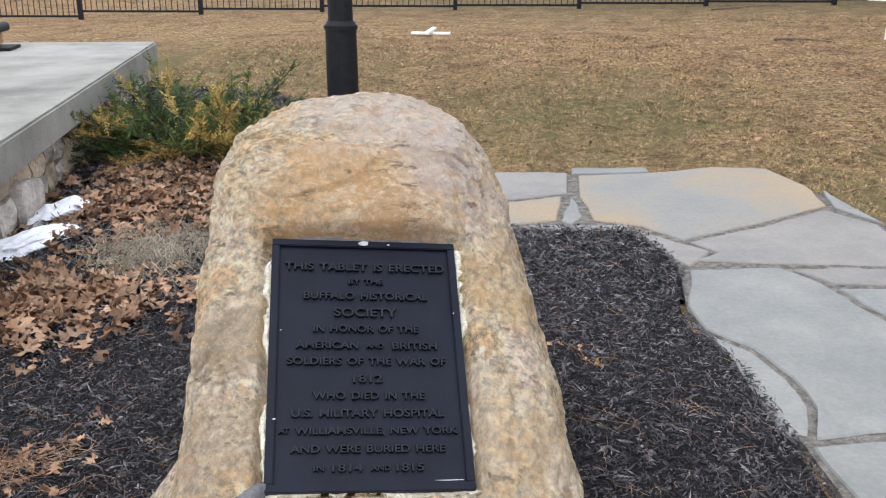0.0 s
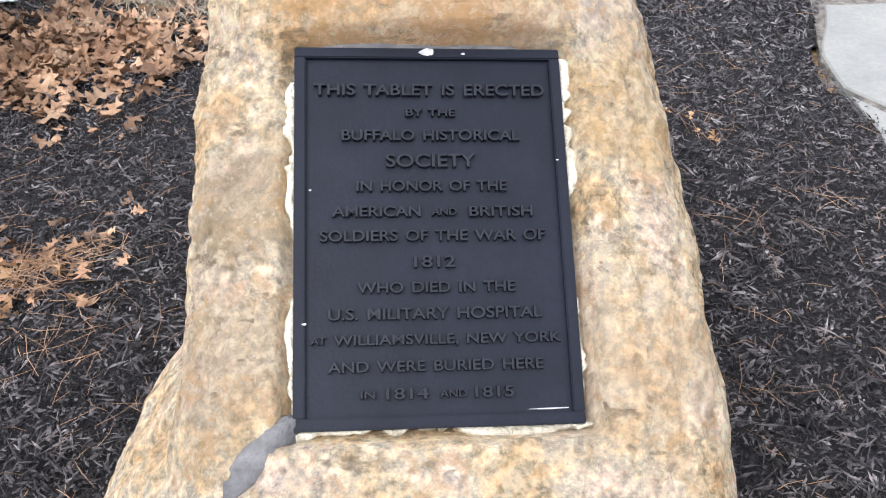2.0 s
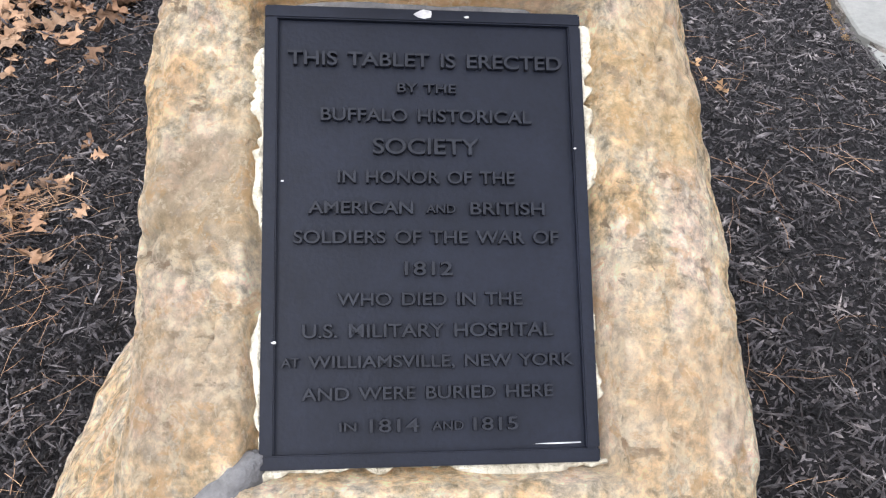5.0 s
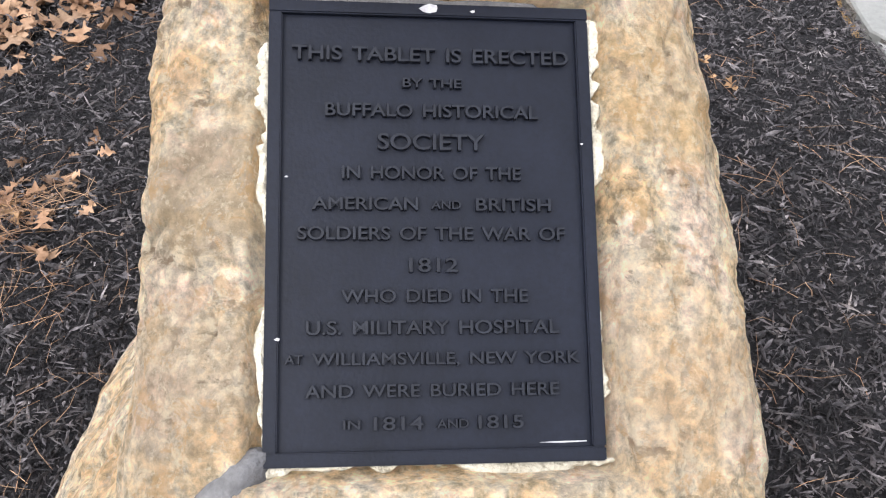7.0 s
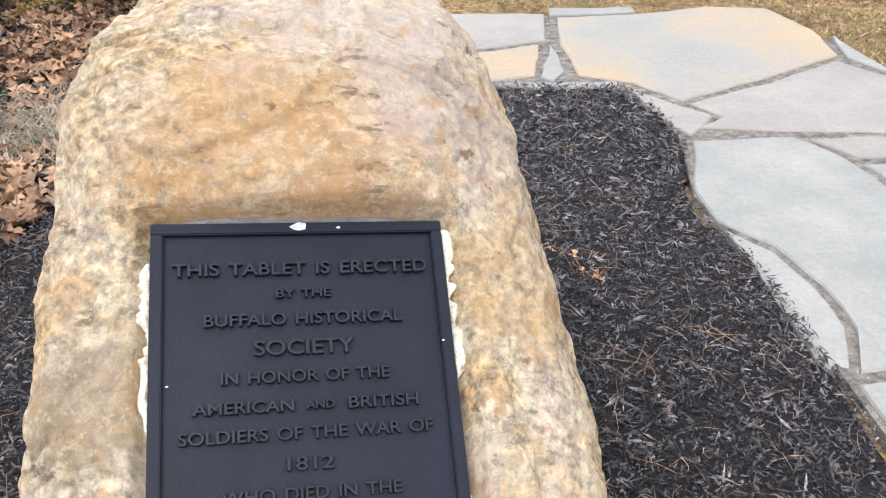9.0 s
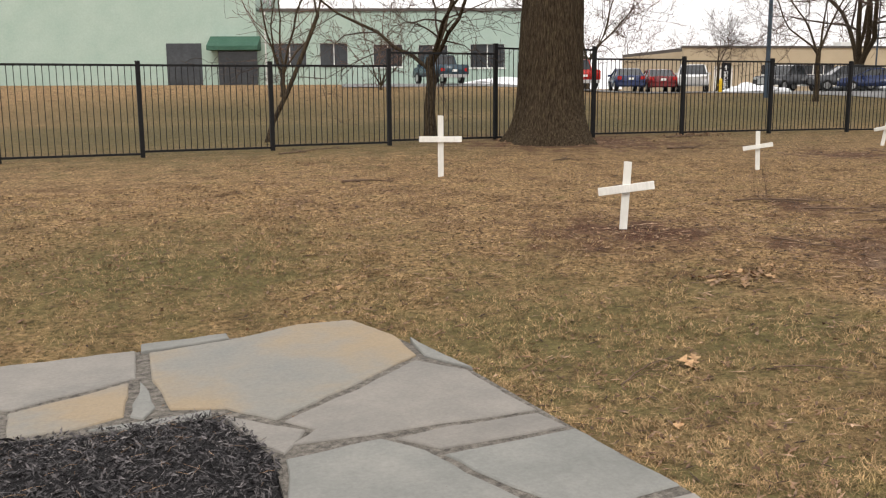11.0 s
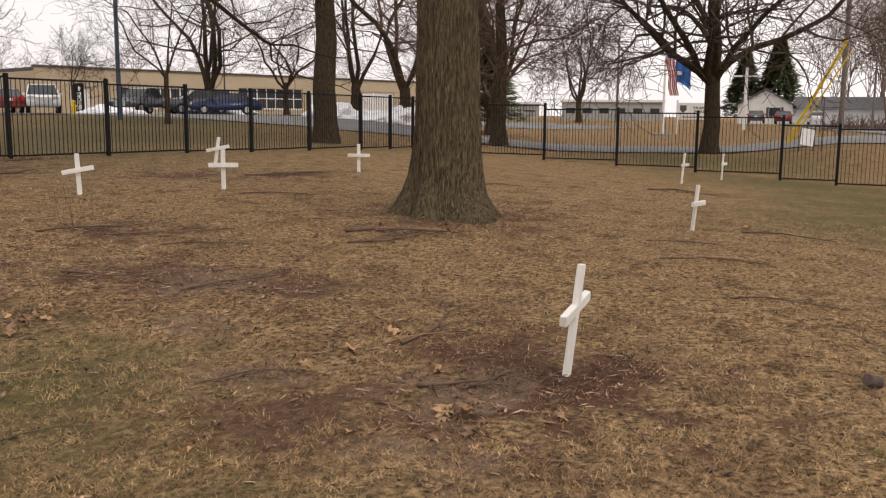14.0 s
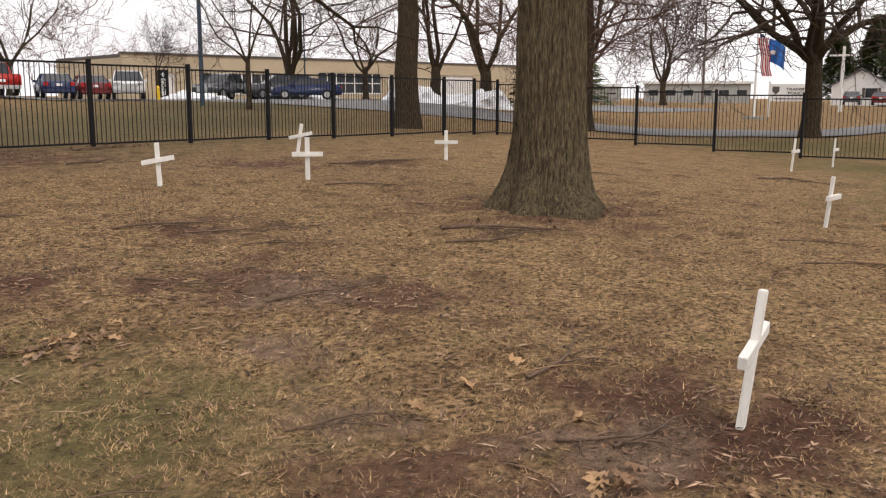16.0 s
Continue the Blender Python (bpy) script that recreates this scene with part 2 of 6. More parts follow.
M_FLAG_TAN = surface("tan_flagstone", [(0.36, (0.188, 0.189, 0.177)), (0.46, (0.217, 0.206, 0.181)), (0.58, (0.278, 0.217, 0.144)), (0.75, (0.303, 0.235, 0.155))], 0.55, 50, 0.75, 0.35, 16, speckle=0.14)
M_FLAG_ROSE = surface("rose_flagstone", two((0.181, 0.173, 0.159), (0.26, 0.239, 0.213)), 2.2, 50, 0.75, 0.35, 16, vary=0.1, speckle=0.15)
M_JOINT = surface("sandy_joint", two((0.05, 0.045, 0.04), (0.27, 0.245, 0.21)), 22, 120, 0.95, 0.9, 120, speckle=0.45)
M_CONCRETE = surface("weathered_concrete", [(0.3, (0.17, 0.165, 0.14)), (0.5, (0.265, 0.257, 0.225)), (0.7, (0.335, 0.325, 0.29))], 1.6, 50, 0.9, 0.35, 60, speckle=0.14)
M_WALLSTONE = surface("field_stone", two((0.24, 0.21, 0.18), (0.60, 0.55, 0.48)), 8, 40, 0.9, 0.7, 30, vary=0.3, speckle=0.25)
M_SNOW = surface("old_snow", two((0.72, 0.74, 0.78), (0.86, 0.87, 0.89)), 4, 40, 0.7, 0.5, 25, speckle=0.08)
M_WHITE = surface("white_painted_wood", two((0.66, 0.65, 0.60), (0.80, 0.79, 0.75)), 6, 40, 0.6, 0.3, 50, stretch=(1, 1, 0.2), vary=0.06, speckle=0.1)
M_IRON = surface("black_iron", two((0.005, 0.005, 0.006), (0.012, 0.012, 0.013)), 20, 90, 0.62, 0.1, 80, speckle=0.2, specular=0.2)
M_BARK = surface("oak_bark", [(0.3, (0.0186, 0.013, 0.00868)), (0.45, (0.0484, 0.0347, 0.0223)), (0.58, (0.0837, 0.0632, 0.0397)), (0.72, (0.0775, 0.067, 0.031))], 34, 70, 0.95, 1.0, 46, stretch=(1, 1, 0.13), speckle=0.6, specular=0.1, depth=0.07, punch=0.16)
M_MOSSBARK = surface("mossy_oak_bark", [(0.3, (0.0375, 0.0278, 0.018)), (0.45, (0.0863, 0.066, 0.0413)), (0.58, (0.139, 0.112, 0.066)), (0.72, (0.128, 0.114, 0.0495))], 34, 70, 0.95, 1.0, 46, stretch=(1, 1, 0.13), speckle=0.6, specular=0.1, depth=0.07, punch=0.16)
M_DEBRIS = surface("lawn_debris", [(0.3, (0.06, 0.036, 0.024)), (0.5, (0.15, 0.088, 0.055)), (0.7, (0.36, 0.25, 0.165))], 5, 40, 0.85, 0, island=0.85)
M_TANSTONE = surface("tan_field_stone", two((0.30, 0.22, 0.14), (0.56, 0.47, 0.35)), 4, 40, 0.9, 0.7, 30, vary=0.3, speckle=0.3)
M_TWIG = surface("grey_twig", two((0.05, 0.036, 0.029), (0.105, 0.082, 0.067)), 1.5, 9, 0.95, 0, speckle=0.3, specular=0.1)
M_REDTWIG = surface("russet_twig", two((0.085, 0.053, 0.041), (0.16, 0.106, 0.085)), 1.5, 9, 0.95, 0, speckle=0.3, specular=0.1)
M_BRANCH = surface("fallen_wood", two((0.055, 0.035, 0.023), (0.19, 0.125, 0.085)), 7, 60, 0.9, 0.3, 50)
M_LEAF = surface("dry_oak_leaf", [(0.3, (0.11, 0.058, 0.031)), (0.5, (0.225, 0.13, 0.073)), (0.7, (0.39, 0.265, 0.17))], 6, 60, 0.75, 0.3, 60, island=0.5, vary=0.2, speckle=0.25)
M_PALELEAF = surface("pale_oak_leaf", two((0.30, 0.165, 0.075), (0.50, 0.33, 0.18)), 14, 60, 0.75, 0.3, 60, island=0.35, vary=0.3, speckle=0.25)
M_JUNIPER = surface("juniper_green", [(0.3, (0.016, 0.035, 0.014)), (0.5, (0.05, 0.085, 0.022)), (0.7, (0.16, 0.16, 0.035))], 2.5, 20, 0.7, 0, island=0.5, speckle=0.25)
M_JUNIPER_TIP = surface("juniper_tip", two((0.28, 0.20, 0.05), (0.45, 0.32, 0.09)), 4, 20, 0.7, 0, island=0.4)
M_ASPHALT = surface("pale_asphalt", two((0.15, 0.148, 0.145), (0.22, 0.218, 0.213)), 0.25, 30, 0.9, 0.3, 60, speckle=0.12)
M_MINT = surface("mint_painted_block", two((0.33, 0.44, 0.38), (0.40, 0.50, 0.44)), 0.5, 8, 0.85, 0.2, 5, speckle=0.08)
M_DARKMINT = surface("dark_green_awning", two((0.03, 0.09, 0.06), (0.05, 0.12, 0.085)), 1, 9, 0.8, 0)
M_TAN = surface("tan_stucco", two((0.42, 0.345, 0.24), (0.50, 0.42, 0.30)), 0.3, 8, 0.9, 0.2, 5, speckle=0.07)
M_COPING = surface("dark_coping", two((0.07, 0.06, 0.055), (0.11, 0.10, 0.09)), 1, 9, 0.8, 0)
M_TRIM = surface("pale_trim", two((0.68, 0.68, 0.66), (0.78, 0.78, 0.76)), 1, 9, 0.8, 0, speckle=0.08)
M_PANE = surface("dark_window_glass", two((0.015, 0.018, 0.022), (0.04, 0.045, 0.05)), 0.7, 6, 0.12, 0, specular=0.5)
M_CAR_NAVY = surface("navy_car_paint", two((0.018, 0.03, 0.085), (0.024, 0.038, 0.10)), 1, 9, 0.22, 0, specular=0.5, speckle=0.05)
M_CAR_GREY = surface("charcoal_car_paint", two((0.06, 0.064, 0.072), (0.08, 0.084, 0.092)), 1, 9, 0.22, 0, specular=0.5, speckle=0.05)
M_CAR_RED = surface("red_car_paint", two((0.38, 0.018, 0.015), (0.45, 0.03, 0.02)), 1, 9, 0.22, 0, specular=0.5, speckle=0.05)
M_CAR_WINE = surface("dark_red_car_paint", two((0.13, 0.015, 0.016), (0.17, 0.02, 0.02)), 1, 9, 0.25, 0, specular=0.5, speckle=0.05)
M_CAR_WHITE = surface("white_car_paint", two((0.62, 0.63, 0.64), (0.7, 0.7, 0.7)), 1, 9, 0.22, 0, specular=0.5, speckle=0.05)
M_CAR_TEAL = surface("slate_blue_car_paint", two((0.03, 0.06, 0.085), (0.04, 0.075, 0.1)), 1, 9, 0.25, 0, specular=0.5, speckle=0.05)
M_TYRE = surface("tyre_rubber", two((0.012, 0.012, 0.012), (0.02, 0.02, 0.02)), 9, 40, 0.85, 0)
M_CHROME = surface("bright_metal", two((0.5, 0.5, 0.5), (0.62, 0.62, 0.62)), 9, 40, 0.3, 0, metal=0.8)
M_REDLAMP = surface("red_lamp_plastic", two((0.35, 0.01, 0.01), (0.45, 0.02, 0.02)), 9, 40, 0.25, 0)
M_YELLOW = surface("yellow_plastic", two((0.62, 0.40, 0.015), (0.72, 0.48, 0.03)), 3, 30, 0.5, 0, speckle=0.08)
M_BLUEPOLE = surface("slate_blue_pole", two((0.035, 0.055, 0.08), (0.05, 0.075, 0.10)), 2, 30, 0.5, 0, speckle=0.1)
M_WOODPOLE = surface("grey_utility_wood", two((0.12, 0.10, 0.085), (0.2, 0.17, 0.145)), 2, 20, 0.9, 0, stretch=(1, 1, 0.1))
M_ORANGE = surface("varnished_oak", two((0.30, 0.15, 0.05), (0.42, 0.23, 0.09)), 8, 60, 0.5, 0.3, 50, stretch=(1, 0.15, 1))
M_FLAGBLUE = surface("blue_cloth", two((0.02, 0.12, 0.42), (0.03, 0.16, 0.5)), 2, 30, 0.8, 0)
M_FLAGRED = surface("red_cloth", two((0.35, 0.02, 0.03), (0.42, 0.03, 0.04)), 2, 30, 0.8, 0)
M_FLAGWHITE = surface("white_cloth", two((0.65, 0.65, 0.65), (0.72, 0.72, 0.72)), 2, 30, 0.8, 0)
M_SIGNORANGE = surface("sign_yellow", two((0.70, 0.36, 0.01), (0.75, 0.40, 0.015)), 2, 30, 0.5, 0, speckle=0.05)
M_ROOF = surface("grey_shingle", two((0.10, 0.10, 0.105), (0.16, 0.155, 0.155)), 2, 20, 0.9, 0)
M_BOX = surface("green_utility_box", two((0.36, 0.43, 0.38), (0.42, 0.48, 0.43)), 2, 30, 0.7, 0, speckle=0.08)
M_PALEWALL = surface("pale_grey_render", two((0.30, 0.31, 0.30), (0.38, 0.38, 0.36)), 1, 9, 0.85, 0, speckle=0.1)
M_WOODS = surface("grey_brown_woods", two((0.12, 0.088, 0.072), (0.22, 0.168, 0.14)), 0.6, 9, 0.95, 0, speckle=0.3, specular=0.1, island=0.3)
M_RUST = surface("rusty_pipe", two((0.04, 0.035, 0.03), (0.12, 0.09, 0.07)), 20, 90, 0.8, 0.3, 80)


# ---- builders ----
def finish(name, bm, material, smooth=False):
    me = bpy.data.meshes.new(name)
    bmesh.ops.recalc_face_normals(bm, faces=bm.faces)
    bm.to_mesh(me)
    bm.free()
    me.materials.append(material)
    if smooth:
        for p in me.polygons:
            p.use_smooth = True
    return me


def part(name, bm, material, parent=None, label="", smooth=False):
    ob = new(name, finish(name, bm, material, smooth))
    if parent:
        ob.parent = parent
    if label:
        ob["label"] = label
    return ob


def raw(name, verts, faces, material, parent=None, smooth=False):
    me = bpy.data.meshes.new(name)
    me.from_pydata([tuple(v) for v in verts], [], [tuple(f) for f in faces])
    me.materials.append(material)
    if smooth:
        me.polygons.foreach_set("use_smooth", [True] * len(me.polygons))
    me.update()
    ob = new(name, me)
    if parent:
        ob.parent = parent
    return ob


def shared(name, me, parent, m):
    ob = new(name, me)
    ob.parent = parent
    ob.matrix_basis = m
    return ob


def thing(name, m, label, category, group="", kind=""):
    ob = new(name)
    ob.empty_display_size = 0.2
    ob.matrix_basis = m
    return tagged(ob, label, category, group, kind)


def box(bm, lo, hi, bevel=0.0):
    lo, hi = Vector(lo), Vector(hi)
    r = bmesh.ops.create_cube(bm, size=1, matrix=Matrix.LocRotScale((lo + hi) / 2, None, hi - lo))
    if bevel:
        es = {e for v in r["verts"] for e in v.link_edges}
        bmesh.ops.bevel(bm, geom=list(es), offset=bevel, segments=2, affect="EDGES")
    return bm


def boxed(lo, hi, bevel=0.0):
    return box(bmesh.new(), lo, hi, bevel)


def cyl(bm, a, b, ra, rb=None, sides=12):
    a, b = Vector(a), Vector(b)
    d = b - a
    q = d.to_track_quat("Z", "Y")
    bmesh.ops.create_cone(bm, cap_ends=True, segments=sides, radius1=ra, radius2=ra if rb is None else rb, depth=d.length, matrix=Matrix.LocRotScale((a + b) / 2, q, None))
    return bm


def prism(bm, outline, z0, z1):
    """A flat outline of (x, y), pulled up from z0 to z1."""
    lo = [bm.verts.new((x, y, z0)) for x, y in outline]
    hi = [bm.verts.new((x, y, z1)) for x, y in outline]
    bm.faces.new(lo[::-1])
    bm.faces.new(hi)
    for i in range(len(lo)):
        j = (i + 1) % len(lo)
        bm.faces.new((lo[i], lo[j], hi[j], hi[i]))
    return bm


def tube(verts, faces, points, radii, sides):
    """Adds a tube along points to the two lists."""
    first = len(verts)
    up = Vector((0.31, 0.17, 0.93))
    for i, (p, r) in enumerate(zip(points, radii)):
        d = (points[min(i + 1, len(points) - 1)] - points[max(i - 1, 0)]).normalized()
        a = d.cross(up if abs(d.dot(up)) < 0.95 else Vector((1, 0, 0))).normalized()
        b = d.cross(a)
        for k in range(sides):
            t = 2 * math.pi * k / sides
            verts.append(p + (a * math.cos(t) + b * math.sin(t)) * r)
    for i in range(len(points) - 1):
        for k in range(sides):
            j, q = first + i * sides, (k + 1) % sides
            faces.append((j + k, j + q, j + sides + q, j + sides + k))
    faces.append(tuple(first + (len(points) - 1) * sides + k for k in range(sides)))


# ---- the lie of the land ----
def step(a, b, v):
    t = min(max((v - a) / (b - a), 0), 1)
    return t * t * (3 - 2 * t)


def ground_z(x, y):
    """Height of the ground: level round the boulder, rising to the north fence, falling to the south-east, and up to the car park."""
    cx, cy = min(max(x, -12), 31.5), min(max(y, -4), 19)
    inner = step(2.5, 7, math.hypot(cx - 0.5, cy - 3)) * (GC[0] * cx + GC[1] * cy + GC[2] * cx * cx / 10 + GC[3] * cx * cy / 10 + GC[4] * cy * cy / 10 + GC[5] * cx * cx * cy / 300)
    out = max(x - 31, -14 - x, y - 18.4, -2 - y, 0)
    k = step(0, 9, out)
    if k == 0:
        return inner
    r, be = math.hypot(x, y), math.degrees(math.atan2(x, y))
    north = 0.5 + (1.5 - 0.65 * step(26, 38, be)) * step(32, 64, r)
    if be < -30:
        north = 0.4 + (north - 0.4) * step(-80, -30, be)
    east = -0.1 + 0.95 * step(55, 120, r)
    v = step(78, 87, be)
    east = east * (1 - v) + v * (-0.3 + 0.95 * step(33, 48, r))
    q = step(55, 72, be)
    return inner * (1 - k) + k * (north * (1 - q) + east * q)


GC = (0.00118, 0.03455, -0.00705, 0.01092, -0.00812, -0.00092)


def ground_sheet():
    xs = np.unique(np.concatenate([np.linspace(-900, -60, 10), np.linspace(-60, -10, 18), np.linspace(-10, 34, 148), np.linspace(34, 100, 55), np.linspace(100, 900, 14)]).round(3))
    ys = np.unique(np.concatenate([np.linspace(-900, -40, 8), np.linspace(-40, -5, 14), np.linspace(-5, 20, 84), np.linspace(20, 110, 64), np.linspace(110, 900, 12)]).round(3))
    verts, faces = [], []
    for y in ys:
        for x in xs:
            z = ground_z(x, y)
            near = 1 - step(30, 60, math.hypot(x, y))
            flat = step(2.6, 4.0, math.hypot(x - 0.6, y - 3.6))
            z += near * flat * (0.035 * noise.noise((x * 0.7, y * 0.7, 0)) + 0.02 * noise.noise((x * 2.1, y * 2.1, 5)))
            verts.append((x, y, z - 0.035 * (1 - flat)))
    w = len(xs)
    for j in range(len(ys) - 1):
        for i in range(w - 1):
            a = j * w + i
            faces.append((a, a + 1, a + w + 1, a + w))
    ob = raw("ground", verts, faces, M_GRASS, smooth=True)
    return tagged(ob, "dormant brown and green winter lawn, gently uneven", "lawn", kind="structure")


def lawn_z(x, y):
    flat = step(2.6, 4.0, math.hypot(x - 0.6, y - 3.6))
    near = 1 - step(30, 60, math.hypot(x, y))
    return ground_z(x, y) + near * flat * (0.035 * noise.noise((x * 0.7, y * 0.7, 0)) + 0.02 * noise.noise((x * 2.1, y * 2.1, 5))) - 0.035 * (1 - flat)


def strip(name, line, half, label, category):
    """A road draped over the land along a centre line."""
    pts = [Vector((*p, 0)) for p in line]
    dense = []
    for a, b in zip(pts, pts[1:]):
        k = max(2, int((b - a).length / 2))
        dense += [a.lerp(b, i / k) for i in range(k)]
    dense.append(pts[-1])
    for _ in range(6):
        dense = [dense[0]] + [(dense[i - 1] + dense[i] * 2 + dense[i + 1]) / 4 for i in range(1, len(dense) - 1)] + [dense[-1]]
    verts, faces, across = [], [], 9
    for i, p in enumerate(dense):
        d = (dense[min(i + 1, len(dense) - 1)] - dense[max(i - 1, 0)]).normalized()
        n = Vector((d.y, -d.x, 0))
        for k in range(across):
            q = p + n * half * (2 * k / (across - 1) - 1)
            verts.append((q.x, q.y, lawn_z(q.x, q.y) + 0.045))
    for i in range(len(dense) - 1):
        for k in range(across - 1):
            a = i * across + k
            faces.append((a, a + 1, a + across + 1, a + across))
    return tagged(raw(name, verts, faces, M_ASPHALT, smooth=True), label, category, kind="structure")


ground_sheet()
strip("road", [(30, 2.0 - 14), (60, -3.5), (120, 9), (300, 45)], 6.5, "pale worn asphalt main road past the lawn", "road")
strip("road", [(40, 52), (45, 42), (44, 33), (41, 25), (43, 18), (46.5, 10), (48.5, 2), (47, -7)], 4.2, "pale asphalt driveway round the burial ground", "driveway")
strip("road", [(20, 60), (38, 54), (60, 45), (90, 30)], 7.5, "pale asphalt car park with snow at its edge", "car park")


# ---- boulder with its tablet ----
def boulder():
    zs = [-0.12, 0.3, 0.46, 0.53, 0.585, 0.63, 0.70, 0.76, 0.87, 1.0, 1.09, 1.155, 1.195, 1.215]
    xl = [-0.80, -0.70, -0.615, -0.56, -0.505, -0.468, -0.462, -0.468, -0.484, -0.492, -0.487, -0.455, -0.36, -0.24]
    xr = [0.36, 0.315, 0.288, 0.270, 0.252, 0.237, 0.22, 0.205, 0.17, 0.13, 0.09, 0.03, -0.05, -0.15]
    yf = [0.86, 0.90, 0.956, 0.995, 1.04, 1.08, 1.18, 1.262, 1.415, 1.585, 1.67, 1.77, 1.90, 2.0]
    yb = [2.62, 2.60, 2.58, 2.56, 2.545, 2.53, 2.5, 2.49, 2.45, 2.40, 2.34, 2.27, 2.18, 2.1]
    rings, around = 250, 400
    verts, faces = [], []
    t = np.linspace(0, 1, rings)
    zz = -0.12 + 1.335 * (1 - (1 - t) ** 1.6)
    for z in zz:
        l, r, f, b = (float(np.interp(z, zs, a)) for a in (xl, xr, yf, yb))
        cx, hx = (l + r) / 2, (r - l) / 2
        mid = f + min(0.34, (b - f) * 0.45)
        for k in range(around):
            a = 2 * math.pi * k / around
            c, s = math.cos(a), math.sin(a)
            p = 3.4 if s < 0 else 2.3
            u = math.copysign(abs(c) ** (2 / p), c)
            v = math.copysign(abs(s) ** (2 / p), s)
            x = cx + hx * u
            y = mid + ((mid - f) * v if v < 0 else (b - mid) * v)
            if v < 0:
                y += 0.2 * (x + 0.135) * -v
            verts.append(Vector((x, y, z)))
    top = len(verts)
    verts.append(Vector((-0.2, 2.05, 1.222)))
    for i in range(rings - 1):
        for k in range(around):
            a, q = i * around, (k + 1) % around
            faces.append((a + k, a + q, a + around + q, a + around + k))
    for k in range(around):
        faces.append(((rings - 1) * around + k, (rings - 1) * around + (k + 1) % around, top))
    me = bpy.data.meshes.new("boulder")
    me.from_pydata([tuple(v) for v in verts], [], faces)
    me.update()
    centre = Vector((-0.16, 1.8, 0.6))
    back = TABLET.inverted()
    out = []
    for v in me.vertices:
        p, n = v.co.copy(), v.normal.copy()
        if n.dot(p - centre) < 0:
            n = -n
        warp = p + 0.05 * noise.noise_vector(p * 7)
        d = -0.006 + 0.009 * noise.fractal(p * 3.0, 1.0, 2.0, 4) + 0.004 * (noise.ridged_multi_fractal(warp * 9, 0.8, 2.1, 4, 1.0, 2.0) - 1.1) + 0.0022 * (noise.ridged_multi_fractal(p * 30, 0.8, 2.1, 4, 1.0, 2.0) - 1.1)
        # broken facets of two sizes, each tilted its own way, with steps between them
        for size, amount in ((5.5, 0.035), (13, 0.06), (30, 0.065)):
            q = warp * size
            near, cells = noise.voronoi(q)
            tilt = noise.cell_vector(cells[0] * 9.7) - Vector((0.5, 0.5, 0.5))
            seam = 1 - step(0.0, 0.12, near[1] - near[0])
            d += amount / size * (2.2 * (q - cells[0]).dot(tilt) + 0.9 * tilt.x - 0.35 * seam)
        o = back @ p
        side, high = max(abs(o.x) - 0.172, 0), o.y
        # the brow above the tablet stands proud, the bed of the tablet is cut flat
        d += 0.026 * math.exp(-((o.y - 0.30) / 0.05) ** 2) * (1 - step(0.12, 0.26, abs(o.x + 0.01)))
        if abs(o.z) < 0.25:
            d += 0.008 * step(0.02, 0.12, side) * (1 - step(0.2, 0.34, abs(o.y)))
            bed = (1 - step(0.178, 0.202, abs(o.x))) * (1 - step(0.251, 0.268, abs(o.y)))
            if bed > 0:
                w = p + n * d
                o2 = back @ w
                o2.z = o2.z * (1 - bed) - 0.016 * bed
                out.append(TABLET @ o2)
                continue
        out.append(p + n * d)
    for v, p in zip(me.vertices, out):
        v.co = p
    me.materials.append(M_ROCK)
    me.polygons.foreach_set("use_smooth", [True] * len(me.polygons))
    me.update()
    return tagged(new("boulder", me), "large tan and rust granite boulder set upright in dark mulch", "boulder")


TABLET = Matrix(((0.9796, -0.0927, 0.1781, -0.1332), (0.1828, 0.7794, -0.5992, 1.4283), (-0.0834, 0.6196, 0.7805, 0.8362), (0.0, 0.0, 0.0, 1.0)))
boulder()


def lettering(words, width, height, depth, material, parent, name="lettering", extra=0.006):
    cu = bpy.data.curves.new(name, "FONT")
    cu.body, cu.align_x, cu.align_y, cu.size, cu.extrude, cu.offset = words, "CENTER", "CENTER", 1.0, 0.1, extra
    cu.bevel_depth, cu.bevel_resolution, cu.space_word = 0.016, 1, 1.45
    ob = new(name, cu)
    bpy.context.view_layer.update()
    me = bpy.data.meshes.new_from_object(ob.evaluated_get(bpy.context.evaluated_depsgraph_get()))
    bpy.data.objects.remove(ob)
    co = np.array([v.co[:] for v in me.vertices])
    lo, hi = co.min(0), co.max(0)
    for v in me.vertices:
        x, y, z = (np.array(v.co[:]) - (lo + hi) / 2) / np.maximum(hi - lo, 1e-6)
        v.co = (x * width, y * height, (z + 0.5) * depth)
    me.materials.clear()
    me.materials.append(material)
    made = new(name, me)
    made.parent = parent
    return made


